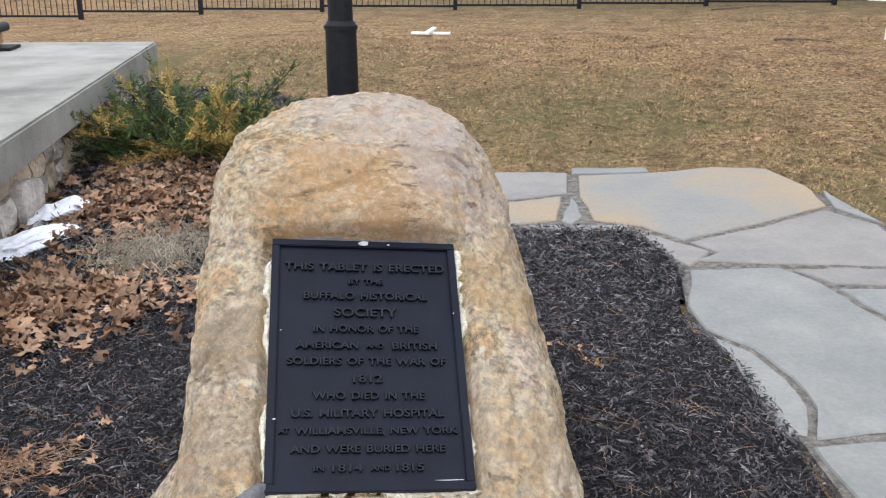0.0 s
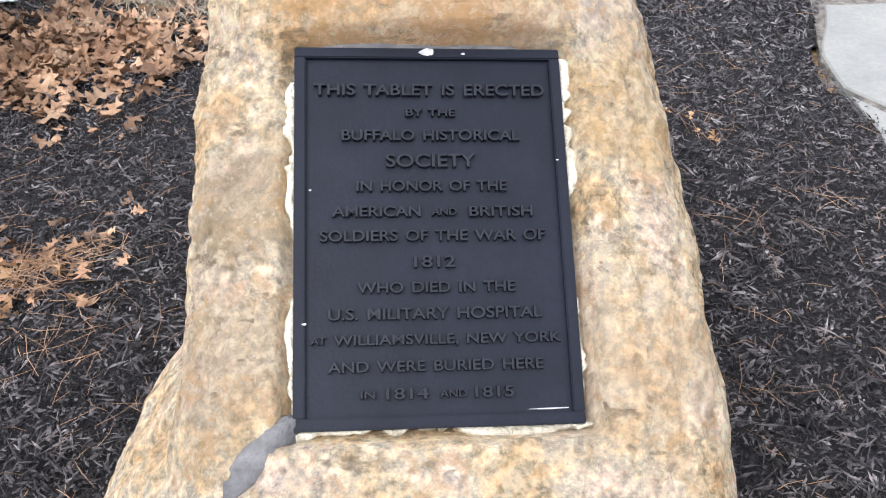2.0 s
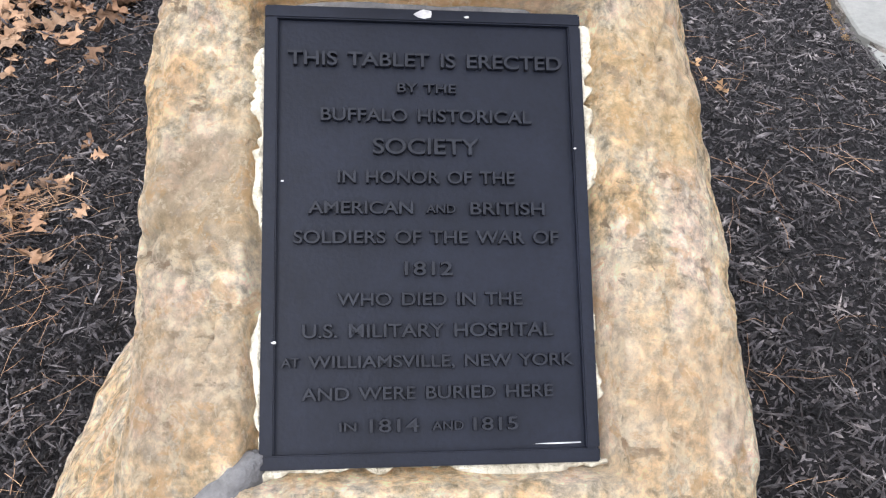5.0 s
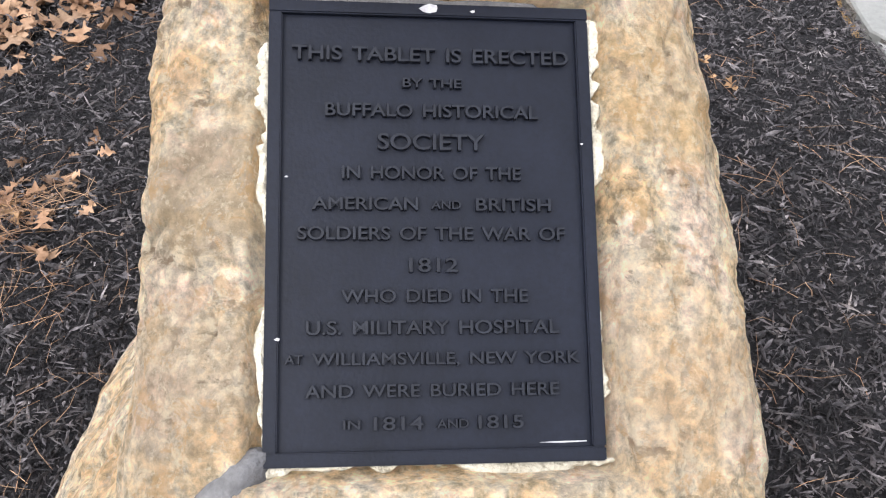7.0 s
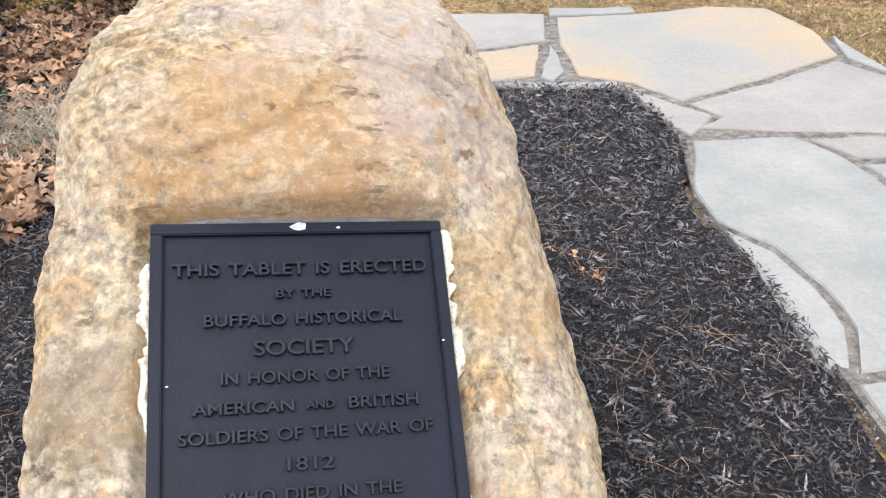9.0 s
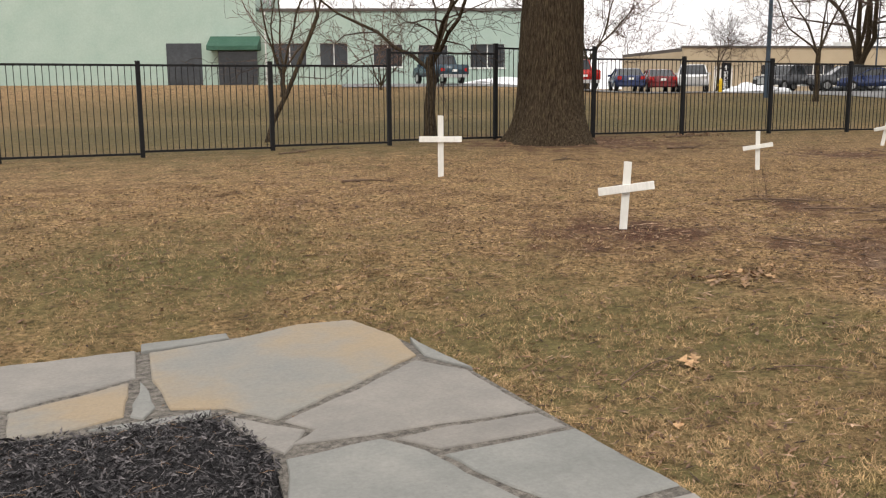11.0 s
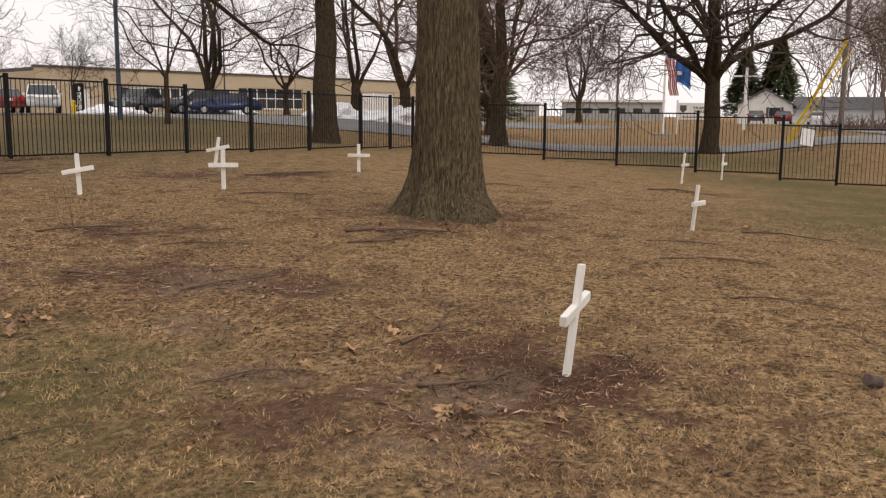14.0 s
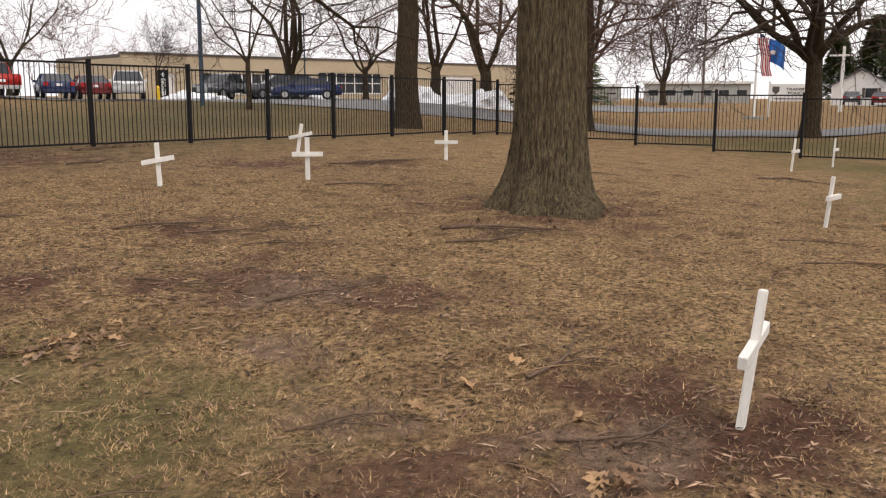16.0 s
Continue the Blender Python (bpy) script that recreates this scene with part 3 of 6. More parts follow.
def tablet():
    t = thing("bronze_tablet", TABLET, "dark painted bronze tablet with raised lettering set in the boulder", "plaque")
    W, H = 0.1755, 0.2475
    part("plate", boxed((-W, -H, -0.012), (W, H, 0.004), 0.002), M_BRONZE, t)
    bm = bmesh.new()
    e = 0.0145
    for lo, hi in (((-W, H - e), (W, H)), ((-W, -H), (W, -H + e)), ((-W, -H + e), (-W + e, H - e)), ((W - e, -H + e), (W, H - e))):
        box(bm, (*lo, 0.003), (*hi, 0.012), 0.0015)
    part("border", bm, M_BRONZE, t)
    for words, x, y, w, h in (("THIS TABLET IS ERECTED", 0.0009, 0.1885, 0.303, 0.0165), ("BY THE", 0, 0.1565, 0.0648, 0.0105), ("BUFFALO HISTORICAL", 0.0004, 0.1252, 0.2313, 0.015), ("SOCIETY", -0.0015, 0.0905, 0.1159, 0.0185), ("IN HONOR OF THE", -0.0011, 0.0562, 0.1922, 0.0145), ("AMERICAN", -0.0725, 0.0225, 0.1115, 0.0142), ("AND", 0.013, 0.0215, 0.032, 0.0095), ("BRITISH", 0.0858, 0.022, 0.0818, 0.0142), ("SOLDIERS OF THE WAR OF", -0.0011, -0.0094, 0.284, 0.0146), ("1812", -0.0011, -0.0432, 0.0519, 0.0155), ("WHO DIED IN THE", 0.0003, -0.0757, 0.1968, 0.0142), ("U.S. MILITARY HOSPITAL", -0.0014, -0.1085, 0.2645, 0.0149), ("AT", -0.1455, -0.1405, 0.0185, 0.0098), ("WILLIAMSVILLE, NEW YORK", 0.0126, -0.1415, 0.28, 0.0152), ("AND WERE BURIED HERE", -0.0029, -0.173, 0.2626, 0.0135), ("IN", -0.0868, -0.2065, 0.0176, 0.0093), ("1814", -0.0395, -0.2058, 0.051, 0.014), ("AND", 0.016, -0.207, 0.033, 0.0093), ("1815", 0.066, -0.206, 0.0474, 0.014)):
        ob = lettering(words, w, h, 0.0075, M_LETTER, t, extra=0.004)
        ob.location = (x, y, 0.0035)
    for x, y, w in ((-0.002, H - 0.006, 0.011), (0.046, H - 0.008, 0.003), (-0.155, 0.05, 0.002), (-0.162, -0.12, 0.003), (0.163, 0.09, 0.002)):
        bm = bmesh.new()
        prism(bm, [(x + w * (0.8 + 0.3 * math.sin(k * 2.3)) * math.cos(k), y + 0.5 * w * math.sin(k)) for k in np.linspace(0, 5.6, 8)], 0.012, 0.0125)
        part("paint_chip", bm, M_CHALK, t, "pale chipped paint")
    scrape = [(0.105, -0.2280), (0.13, -0.2288), (0.157, -0.2280), (0.157, -0.2268), (0.12, -0.2272)]
    part("paint_chip", prism(bmesh.new(), scrape, 0.0042, 0.0048), M_CHALK, t, "pale scraped line along the border")
    # mortar squeezed out round the plate
    def collar(seed, x0, x1, y0, y1, name):
        rnd = random.Random(seed)
        bm = bmesh.new()
        n = 44
        long_x = (x1 - x0) > (y1 - y0)
        rows = []
        for i in range(n + 1):
            f = i / n
            wob = max(0.02, 0.44 + 0.95 * noise.fractal((seed * 3.1, f * 4.3, 0.4), 0.8, 2.3, 5))
            wob = min(1.15, wob * (0.9 + 0.2 * rnd.random()))
            cross = []
            for g, h in ((0, -0.001), (0.35, 0.004), (0.8, 0.001), (1.0, -0.02)):
                if long_x:
                    cross.append(bm.verts.new((x0 + (x1 - x0) * f, y1 + (y0 - y1) * g * wob, h + 0.002 * rnd.random())))
                else:
                    cross.append(bm.verts.new((x0 + (x1 - x0) * g * wob, y0 + (y1 - y0) * f, h + 0.002 * rnd.random())))
            rows.append(cross)
        for a, b in zip(rows, rows[1:]):
            for k in range(3):
                bm.faces.new((a[k], a[k + 1], b[k + 1], b[k]))
        part(name, bm, M_MORTAR, t, "pale cracked mortar", True)
    collar(1, -W - 0.004, W + 0.01, -H - 0.032, -H + 0.002, "mortar")
    collar(2, W - 0.002, W + 0.042, 0.045, H - 0.01, "mortar")
    collar(3, W - 0.002, W + 0.030, -H, 0.06, "mortar")
    collar(4, -W + 0.002, -W - 0.026, 0.06, 0.20, "mortar")
    collar(5, -W + 0.002, -W - 0.012, -H, 0.08, "mortar")
    # the brow's shadow over the plate as a dark strip, with grime in the gap
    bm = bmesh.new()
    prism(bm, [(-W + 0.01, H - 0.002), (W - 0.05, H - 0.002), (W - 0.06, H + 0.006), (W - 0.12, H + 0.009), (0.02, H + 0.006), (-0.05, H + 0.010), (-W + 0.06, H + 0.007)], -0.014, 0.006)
    part("mortar", bm, M_DARKROCK, t, "dark strip for the brow's shadow and grime above the tablet")
    return t


tablet()
bm = bmesh.new()
bmesh.ops.create_icosphere(bm, subdivisions=3, radius=1)
for v in bm.verts:
    u = Vector((v.co.x * 0.024, v.co.y * 0.062, v.co.z * 0.02))
    u.rotate(Euler((0, 0, radians(-38))))
    v.co = TABLET @ (u + Vector((-0.212, -0.278, 0.004)) + 0.007 * noise.noise_vector(v.co * 2.5))
tagged(part("slate_shard", bm, M_DARKROCK, None, "", True), "dark slate shard wedged at the tablet's lower corner", "stone")


# ---- mulch bed, flagstones ----
BED = [(-3.25, 9.0), (-1.7, 8.5), (-1.1, 7.95), (-0.82, 7.3), (-0.4, 6.3), (0.05, 4.95), (0.45, 4.9), (0.98, 4.92), (1.1, 4.55), (1.13, 4.22), (1.0, 3.75), (1.02, 3.45), (1.1, 3.25), (1.13, 2.8), (1.13, 2.3), (1.2, 1.4), (1.15, -0.2), (-1.9, -0.3), (-2.35, 1.5), (-2.55, 4.6), (-2.8, 6.2)]


def inside(x, y, poly):
    odd = False
    for (ax, ay), (bx, by) in zip(poly, poly[1:] + poly[:1]):
        if (ay > y) != (by > y) and x < (bx - ax) * (y - ay) / (by - ay) + ax:
            odd = not odd
    return odd


def edge_distance(x, y, poly):
    best = 9.0
    for (ax, ay), (bx, by) in zip(poly, poly[1:] + poly[:1]):
        t = min(max(((x - ax) * (bx - ax) + (y - ay) * (by - ay)) / ((bx - ax) ** 2 + (by - ay) ** 2), 0), 1)
        best = min(best, math.hypot(x - ax - t * (bx - ax), y - ay - t * (by - ay)))
    return best


def bed_z(x, y):
    d = edge_distance(x, y, BED)
    return max(ground_z(x, y), 0) + 0.012 + 0.055 * step(0, 0.7, d) + 0.012 * noise.noise((x * 4, y * 4, 2))


def mulch_bed():
    verts, faces, index = [], [], {}
    s = 0.06
    for j in range(-6, 152):
        for i in range(-56, 22):
            x, y = i * s, j * s
            if inside(x, y, BED):
                ids = []
                for a, b in ((0, 0), (1, 0), (1, 1), (0, 1)):
                    k = (i + a, j + b)
                    if k not in index:
                        index[k] = len(verts)
                        px, py = k[0] * s, k[1] * s
                        rim = inside(px, py, BED)
                        verts.append((px, py, bed_z(px, py) + (0.012 * noise.noise((px * 14, py * 14, 0)) if rim else -0.04)))
                    ids.append(index[k])
                faces.append(ids)
    return tagged(raw("mulch_bed", verts, faces, M_MULCH, smooth=True), "bed of dark shredded bark mulch round the boulder", "mulch", kind="structure")


def scatter_chips():
    rnd = np.random.RandomState(3)
    verts, faces = [], []
    n = 0
    while n < 190000:
        x, y = rnd.uniform(-2.8, 1.2), 0.6 + 8.2 * rnd.rand() ** 2.5
        if not inside(x, y, BED) or (-0.55 < x < 0.2 and 1.2 < y < 2.4):
            continue
        n += 1
        L = min(0.004 + rnd.exponential(0.0078), 0.034)
        w, h = rnd.uniform(0.001, 0.004), rnd.uniform(0.0015, 0.006)
        a, tilt, roll = rnd.uniform(0, 2 * math.pi), rnd.normal(0, 0.45), rnd.normal(0, 0.9)
        far = 1 + 0.16 * max(y - 3, 0)
        L, w = L * far, w * far
        z = bed_z(x, y) + rnd.uniform(-0.004, 0.03)
        c, s = math.cos(a), math.sin(a)
        m = rnd.uniform(-0.5, 0.5) * L
        k = len(verts)
        verts.append((x - c * L, y - s * L, z - math.sin(tilt) * L))
        verts.append((x + c * L, y + s * L, z + math.sin(tilt) * L))
        verts.append((x + c * m - s * w, y + s * m + c * w, z + roll * w))
        verts.append((x + c * m + s * w, y + s * m - c * w, z - roll * w))
        verts.append((x + c * m * 0.4, y + s * m * 0.4, z + h))
        if y > 3.6:
            verts.pop()
            faces += [(k, k + 3, k + 2), (k + 2, k + 3, k + 1)]
        else:
            faces += [(k, k + 4, k + 2), (k + 2, k + 4, k + 1), (k + 1, k + 4, k + 3), (k + 3, k + 4, k)]
    tagged(raw("bark_chips", verts, faces, M_CHIP), "loose dark shredded bark chips on the bed", "mulch", kind="stuff")
    verts, faces = [], []
    for k in range(3400):
        x, y = rnd.uniform(-2.6, 1.15 if k % 2 else -0.5), 0.7 + 7 * rnd.rand() ** 1.5
        if not inside(x, y, BED) or (-0.62 < x < 0.24 and 1.0 < y < 2.5):
            continue
        L, a, w = rnd.uniform(0.012, 0.055), rnd.uniform(0, 6.28), rnd.uniform(0.0004, 0.0009)
        z = bed_z(x, y) + rnd.uniform(0.016, 0.024)
        tube(verts, faces, [Vector((x - math.cos(a) * L, y - math.sin(a) * L, z)), Vector((x + 0.006 * rnd.randn(), y + 0.006 * rnd.randn(), z + 0.008)), Vector((x + math.cos(a + 0.2) * L, y + math.sin(a + 0.2) * L, z + rnd.uniform(-0.004, 0.012)))], [w, w, w * 0.6], 3)
    for cx, cy, n in ((0.55, 2.55, 7), (0.54, 2.39, 5), (0.52, 3.0, 8), (0.72, 3.6, 6), (-1.31, 2.21, 70), (-1.2, 2.3, 34), (-1.24, 2.2, 26), (-1.11, 2.0, 10), (-1.08, 1.92, 8), (-1.25, 1.85, 10), (-1.0, 2.1, 5), (0.45, 1.9, 6), (0.8, 2.7, 6), (-0.8, 2.6, 8), (0.35, 3.3, 5)):
        for _ in range(n):
            x, y, a = rnd.normal(cx, 0.05), rnd.normal(cy, 0.05), rnd.uniform(0, 6.28)
            L, z = rnd.uniform(0.04, 0.09), bed_z(x, y) + 0.024
            tube(verts, faces, [Vector((x - math.cos(a) * L, y - math.sin(a) * L, z)), Vector((x, y, z + rnd.uniform(0.0, 0.012))), Vector((x + math.cos(a + 0.25) * L, y + math.sin(a + 0.25) * L, z + rnd.uniform(0.0, 0.02)))], [0.0006, 0.0007, 0.0004], 3)
    tagged(raw("pine_straw", verts, faces, M_STRAW), "stray tan pine needles and straw over the mulch", "straw", kind="stuff")


mulch_bed()
scatter_chips()

PAVE = tagged(new("pavement"), "path of irregular bluestone flags with sandy joints", "flagstone path", kind="structure")


def flagstone(outline, material, label="", lift=0.0):
    """One flag: a smooth uneven outline with a rounded arris."""
    pts = []
    n = len(outline)
    for i in range(n):
        a, b = Vector(outline[i]), Vector(outline[(i + 1) % n])
        k = max(2, int((b - a).length / 0.09))
        for j in range(k):
            p = a.lerp(b, j / k)
            pts.append(p + Vector((noise.noise((p.x * 6, p.y * 6, 1)), noise.noise((p.x * 6, p.y * 6, 7)))) * 0.016)
    c = sum(pts, Vector((0, 0))) / len(pts)
    bm = bmesh.new()
    rings = []
    for inset, z in ((0.0, -0.05), (0.0, 0.004), (0.008, 0.011), (0.03, 0.013)):
        ring = []
        for p in pts:
            d = (c - p)
            q = p + d.normalized() * inset
            ring.append(bm.verts.new((q.x, q.y, max(ground_z(q.x, q.y), 0) + z + lift)))
        rings.append(ring)
    for a, b in zip(rings, rings[1:]):
        for i in range(len(a)):
            j = (i + 1) % len(a)
            bm.faces.new((a[i], a[j], b[j], b[i]))
    bmesh.ops.triangle_fill(bm, use_beauty=True, edges=[bm.edges.get((rings[-1][i], rings[-1][(i + 1) % len(pts)])) for i in range(len(pts))])
    return part("flagstone", bm, material, PAVE, label)


flagstone([(0.78, 6.17), (0.80, 6.32), (1.33, 6.33), (1.33, 6.23)], M_FLAG, "small pale blue flag")
flagstone([(-0.12, 6.2), (0.75, 6.2), (0.70, 5.68), (0.38, 5.56), (0.08, 5.42), (-0.08, 5.5)], M_FLAG_ROSE)
flagstone([(0.06, 5.36), (0.40, 5.50), (0.66, 5.60), (0.57, 5.08), (0.36, 5.0), (0.05, 5.0)], M_FLAG_TAN, "pale flag with a rusty patch")
flagstone([(0.72, 5.60), (0.74, 5.15), (0.66, 5.0), (0.60, 5.06)], M_FLAG)
flagstone([(0.82, 6.12), (1.34, 6.2), (1.8, 6.33), (2.16, 6.28), (2.30, 5.85), (2.27, 5.42), (1.75, 5.05), (1.24, 4.72), (1.05, 4.98), (0.80, 5.08), (0.78, 5.6)], M_FLAG_TAN, "large flag with a wide honey-coloured stain")
flagstone([(0.4, 4.96), (0.66, 4.97), (0.98, 4.98), (0.97, 4.9), (0.6, 4.86)], M_FLAG)
flagstone([(1.0, 4.92), (1.2, 4.66), (1.33, 4.52), (1.17, 4.28), (1.10, 4.42), (1.05, 4.7)], M_FLAG_ROSE)
flagstone([(1.27, 4.68), (1.78, 5.0), (2.22, 5.32), (2.42, 5.02), (2.44, 4.3), (1.95, 4.33), (1.6, 4.34), (1.22, 4.38), (1.38, 4.5)], M_FLAG_ROSE)
flagstone([(2.31, 5.38), (2.46, 5.05), (2.37, 5.75)], M_FLAG)
flagstone([(1.16, 4.22), (1.62, 4.27), (1.74, 4.06), (1.86, 3.56), (1.98, 3.1), (1.95, 2.75), (1.2, 2.6), (1.275, 2.8), (1.275, 3.05), (1.2, 3.31), (1.06, 3.48), (1.04, 3.75)], M_FLAG, "very large smooth blue-grey flag")
flagstone([(1.68, 4.24), (1.95, 4.27), (2.42, 4.25), (2.46, 4.05), (1.82, 4.04)], M_FLAG_ROSE)
flagstone([(1.80, 3.98), (2.48, 4.0), (2.52, 3.3), (2.05, 3.25), (1.90, 3.58)], M_FLAG)
flagstone([(2.02, 3.18), (2.52, 3.22), (2.55, 2.4), (2.0, 2.5), (2.02, 2.8)], M_FLAG_ROSE)
flagstone([(1.07, 3.43), (1.185, 3.28), (1.25, 3.05), (1.25, 2.82), (1.18, 2.62), (1.10, 2.65), (1.09, 3.1)], M_FLAG, "narrow broken flag set a little lower", -0.009)
flagstone([(1.17, 2.55), (1.95, 2.68), (1.95, 2.4), (2.3, 2.3), (2.2, 1.2), (1.25, 1.25)], M_FLAG)
verts, faces = [], []
prismed = bmesh.new()
outline = [(-0.14, 6.21), (0.79, 6.24), (1.35, 6.3), (2.16, 6.28), (2.32, 5.85), (2.45, 5.1), (2.49, 4.0), (2.54, 3.0), (2.3, 1.25), (1.2, 1.2), (1.12, 3.3), (1.03, 3.7), (1.12, 4.3), (0.98, 4.88), (0.04, 4.93), (-0.1, 5.4)]
prism(prismed, outline, -0.06, 0.002)
part("joint_bed", prismed, M_JOINT, PAVE, "sandy joints between the flags")


# ---- crosses ----
def cross(x, y, turn, lean, high=0.63, wide=0.47, thick=0.07, label="white painted wooden grave cross standing in the lawn", at=0.64, dz=None, tilt=0.0, roll=0.0, face=-1):
    z = lawn_z(x, y) if dz is None else dz
    t = thing("wooden_cross", pose(x, y, z - 0.02, tilt, 0, turn) @ pose(0, 0, 0, 0, lean, 0), label, "grave cross", "grave crosses")
    part("upright", boxed((-thick / 2, -0.018, -0.1), (thick / 2, 0.018, high + 0.02), 0.003), M_WHITE, t)
    c = part("crossbar", boxed((-wide / 2, -0.0205, -thick / 2), (wide / 2, 0.0205, thick / 2), 0.003), M_WHITE, t)
    c.matrix_basis = pose(0, face * 0.040, high * at, 0, roll, 0)
    return t


cross(5.58, 12.31, -28, 0, 0.86, 0.60, 0.08)
cross(5.44, 7.75, -36, 2.5, 0.65, 0.53, 0.075, roll=-11)
cross(10.5, 11.3, -42, -2, 0.60, 0.44, 0.066, roll=-8)
cross(12.46, 10.32, -48, 0, 0.63, 0.46)
cross(16.4, 13.97, -35, 9, 0.62, 0.5, roll=-20, label="white wooden grave cross leaning aslant in the lawn")
cross(17.65, 11.11, -55, 0, 0.60, 0.47)
cross(6.10, 2.305, 1, 4, 0.65, 0.42, 0.06, tilt=5, roll=-15, face=0.03, label="weathered white wooden grave cross, leaning, with flaking paint")
cross(13.52, 3.19, -9, 0, 0.62, 0.42, 0.06, tilt=5)
cross(23.3, 5.55, -6, 0, 0.74, 0.46, 0.07, tilt=4)
cross(26.5, 5.2, -4, 0, 0.72, 0.46, 0.07, tilt=2)
lying = thing("wooden_cross", pose(-0.5, 13.5, lawn_z(-0.5, 13.5) + 0.05, -88, 0, -8), "white wooden cross lying flat on the lawn", "grave cross", "grave crosses")
part("upright", boxed((-0.035, -0.018, -0.30), (0.035, 0.018, 0.33), 0.003), M_WHITE, lying)
part("crossbar", boxed((-0.29, 0.0181, -0.02), (0.29, 0.054, 0.05), 0.003), M_WHITE, lying)


# ---- iron fence ----
def fence(posts, label):
    me_picket = finish("picket", boxed((-0.0065, -0.0065, 0), (0.0065, 0.0065, 1)), M_IRON)
    for (x, y, top), nxt in zip(posts, posts[1:] + [None]):
        z = lawn_z(x, y)
        t = thing("fence_panel", pose(x, y, z), label, "fence panel", "fence panels")
        bm = boxed((-0.04, -0.04, -0.1), (0.04, 0.04, top - z))
        box(bm, (-0.048, -0.048, top - z), (0.048, 0.048, top - z + 0.03), 0.01)
        part("post", bm, M_IRON, t)
        if not nxt:
            continue
        dx, dy = nxt[0] - x, nxt[1] - y
        L, a = math.hypot(dx, dy), math.degrees(math.atan2(dy, dx))
        hi = min(top, nxt[2]) - 0.05 - z
        zb = max(lawn_z(x + dx * k, y + dy * k) for k in (0, 0.5, 1)) + 0.06 - z
        turn = pose(0, 0, 0, 0, 0, a)
        for h in (zb, hi):
            o = part("rail", boxed((0.04, -0.016, h - 0.02), (L - 0.04, 0.016, h + 0.02)), M_IRON, t)
            o.matrix_basis = turn
        n = round(L / 0.112)
        for i in range(1, n):
            shared("picket", me_picket, t, turn @ Matrix.LocRotScale((L * i / n, 0, zb), None, (1, 1, hi - zb)))


fence([(-12.4, 18.2, 2.1), (-10.0, 18.2, 2.1), (-7.6, 18.2, 2.1), (-5.2, 18.2, 2.1), (-2.8, 18.15, 2.1), (-0.2, 18.1, 2.1), (2.19, 18.1, 2.1), (4.62, 18.1, 2.11), (7.06, 18.1, 2.38), (9.5, 18.07, 2.52), (12.03, 18.1, 2.5), (14.44, 17.95, 2.3), (16.97, 17.75, 2.27), (19.4, 17.55, 2.22), (21.65, 17.25, 2.18), (24.35, 17.2, 2.17), (27.2, 17.15, 2.18), (29.05, 17.1, 2.16), (30.6, 17.05, 2.15), (30.4, 14.4, 2.05), (30.3, 11.78, 1.92), (30.3, 9.25, 1.78), (30.3, 6.7, 1.68), (30.3, 4.17, 1.57), (30.3, 2.6, 1.34), (30.3, 0.97, 1.25), (27.95, 0.45, 1.2), (25.45, -0.02, 1.22), (23.1, -0.6, 1.25), (20.6, -0.95, 1.3), (18.2, -1.5, 1.35)], "black iron picket fence panel with square post")


# ---- trees ----
def grow(rnd, p, d, length, r, level, last, out, droop=0.0, forks=3, rise=0.25):
    """Adds (points, radii, level) of a limb and all that grows from it."""
    n = 6 if level < 2 else 4
    pts, rad = [p.copy()], [r]
    d = d.normalized()
    tip = r * (0.5 if level < last else 0.3)
    for i in range(n):
        bend = Vector((rnd.gauss(0, 1), rnd.gauss(0, 1), rnd.gauss(0, 0.8))) * (0.13 + 0.05 * level)
        d = (d + bend + Vector((0, 0, rise * 0.25 - droop * 0.25))).normalized()
        p = p + d * (length / n)
        pts.append(p.copy())
        rad.append(r + (tip - r) * (i + 1) / n)
        if level < last and i > 0:
            for _ in range(1 if rnd.random() < 0.8 else 2):
                side = d.cross(Vector((rnd.gauss(0, 1), rnd.gauss(0, 1), rnd.gauss(0, 1)))).normalized()
                q = (d * rnd.uniform(0.25, 0.7) + side * rnd.uniform(0.6, 1.0)).normalized()
                grow(rnd, p, q, length * rnd.uniform(0.4, 0.65), rad[-1] * rnd.uniform(0.4, 0.6), level + 1, last, out, droop, forks, rise)
    if level < last:
        for _ in range(forks - 1):
            side = d.cross(Vector((rnd.gauss(0, 1), rnd.gauss(0, 1), rnd.gauss(0, 1)))).normalized()
            grow(rnd, p, (d + side * rnd.uniform(0.3, 0.7)).normalized(), length * rnd.uniform(0.55, 0.75), tip * 0.85, level + 1, last, out, droop, forks, rise)
    out.append((pts, rad, level))


def limbs(out, low, high, sides, thinnest=0.0):
    verts, faces = [], []
    for pts, rad, level in out:
        if low <= level <= high:
            tube(verts, faces, pts, [max(v, thinnest) for v in rad], sides[min(level, len(sides) - 1)])
    return verts, faces


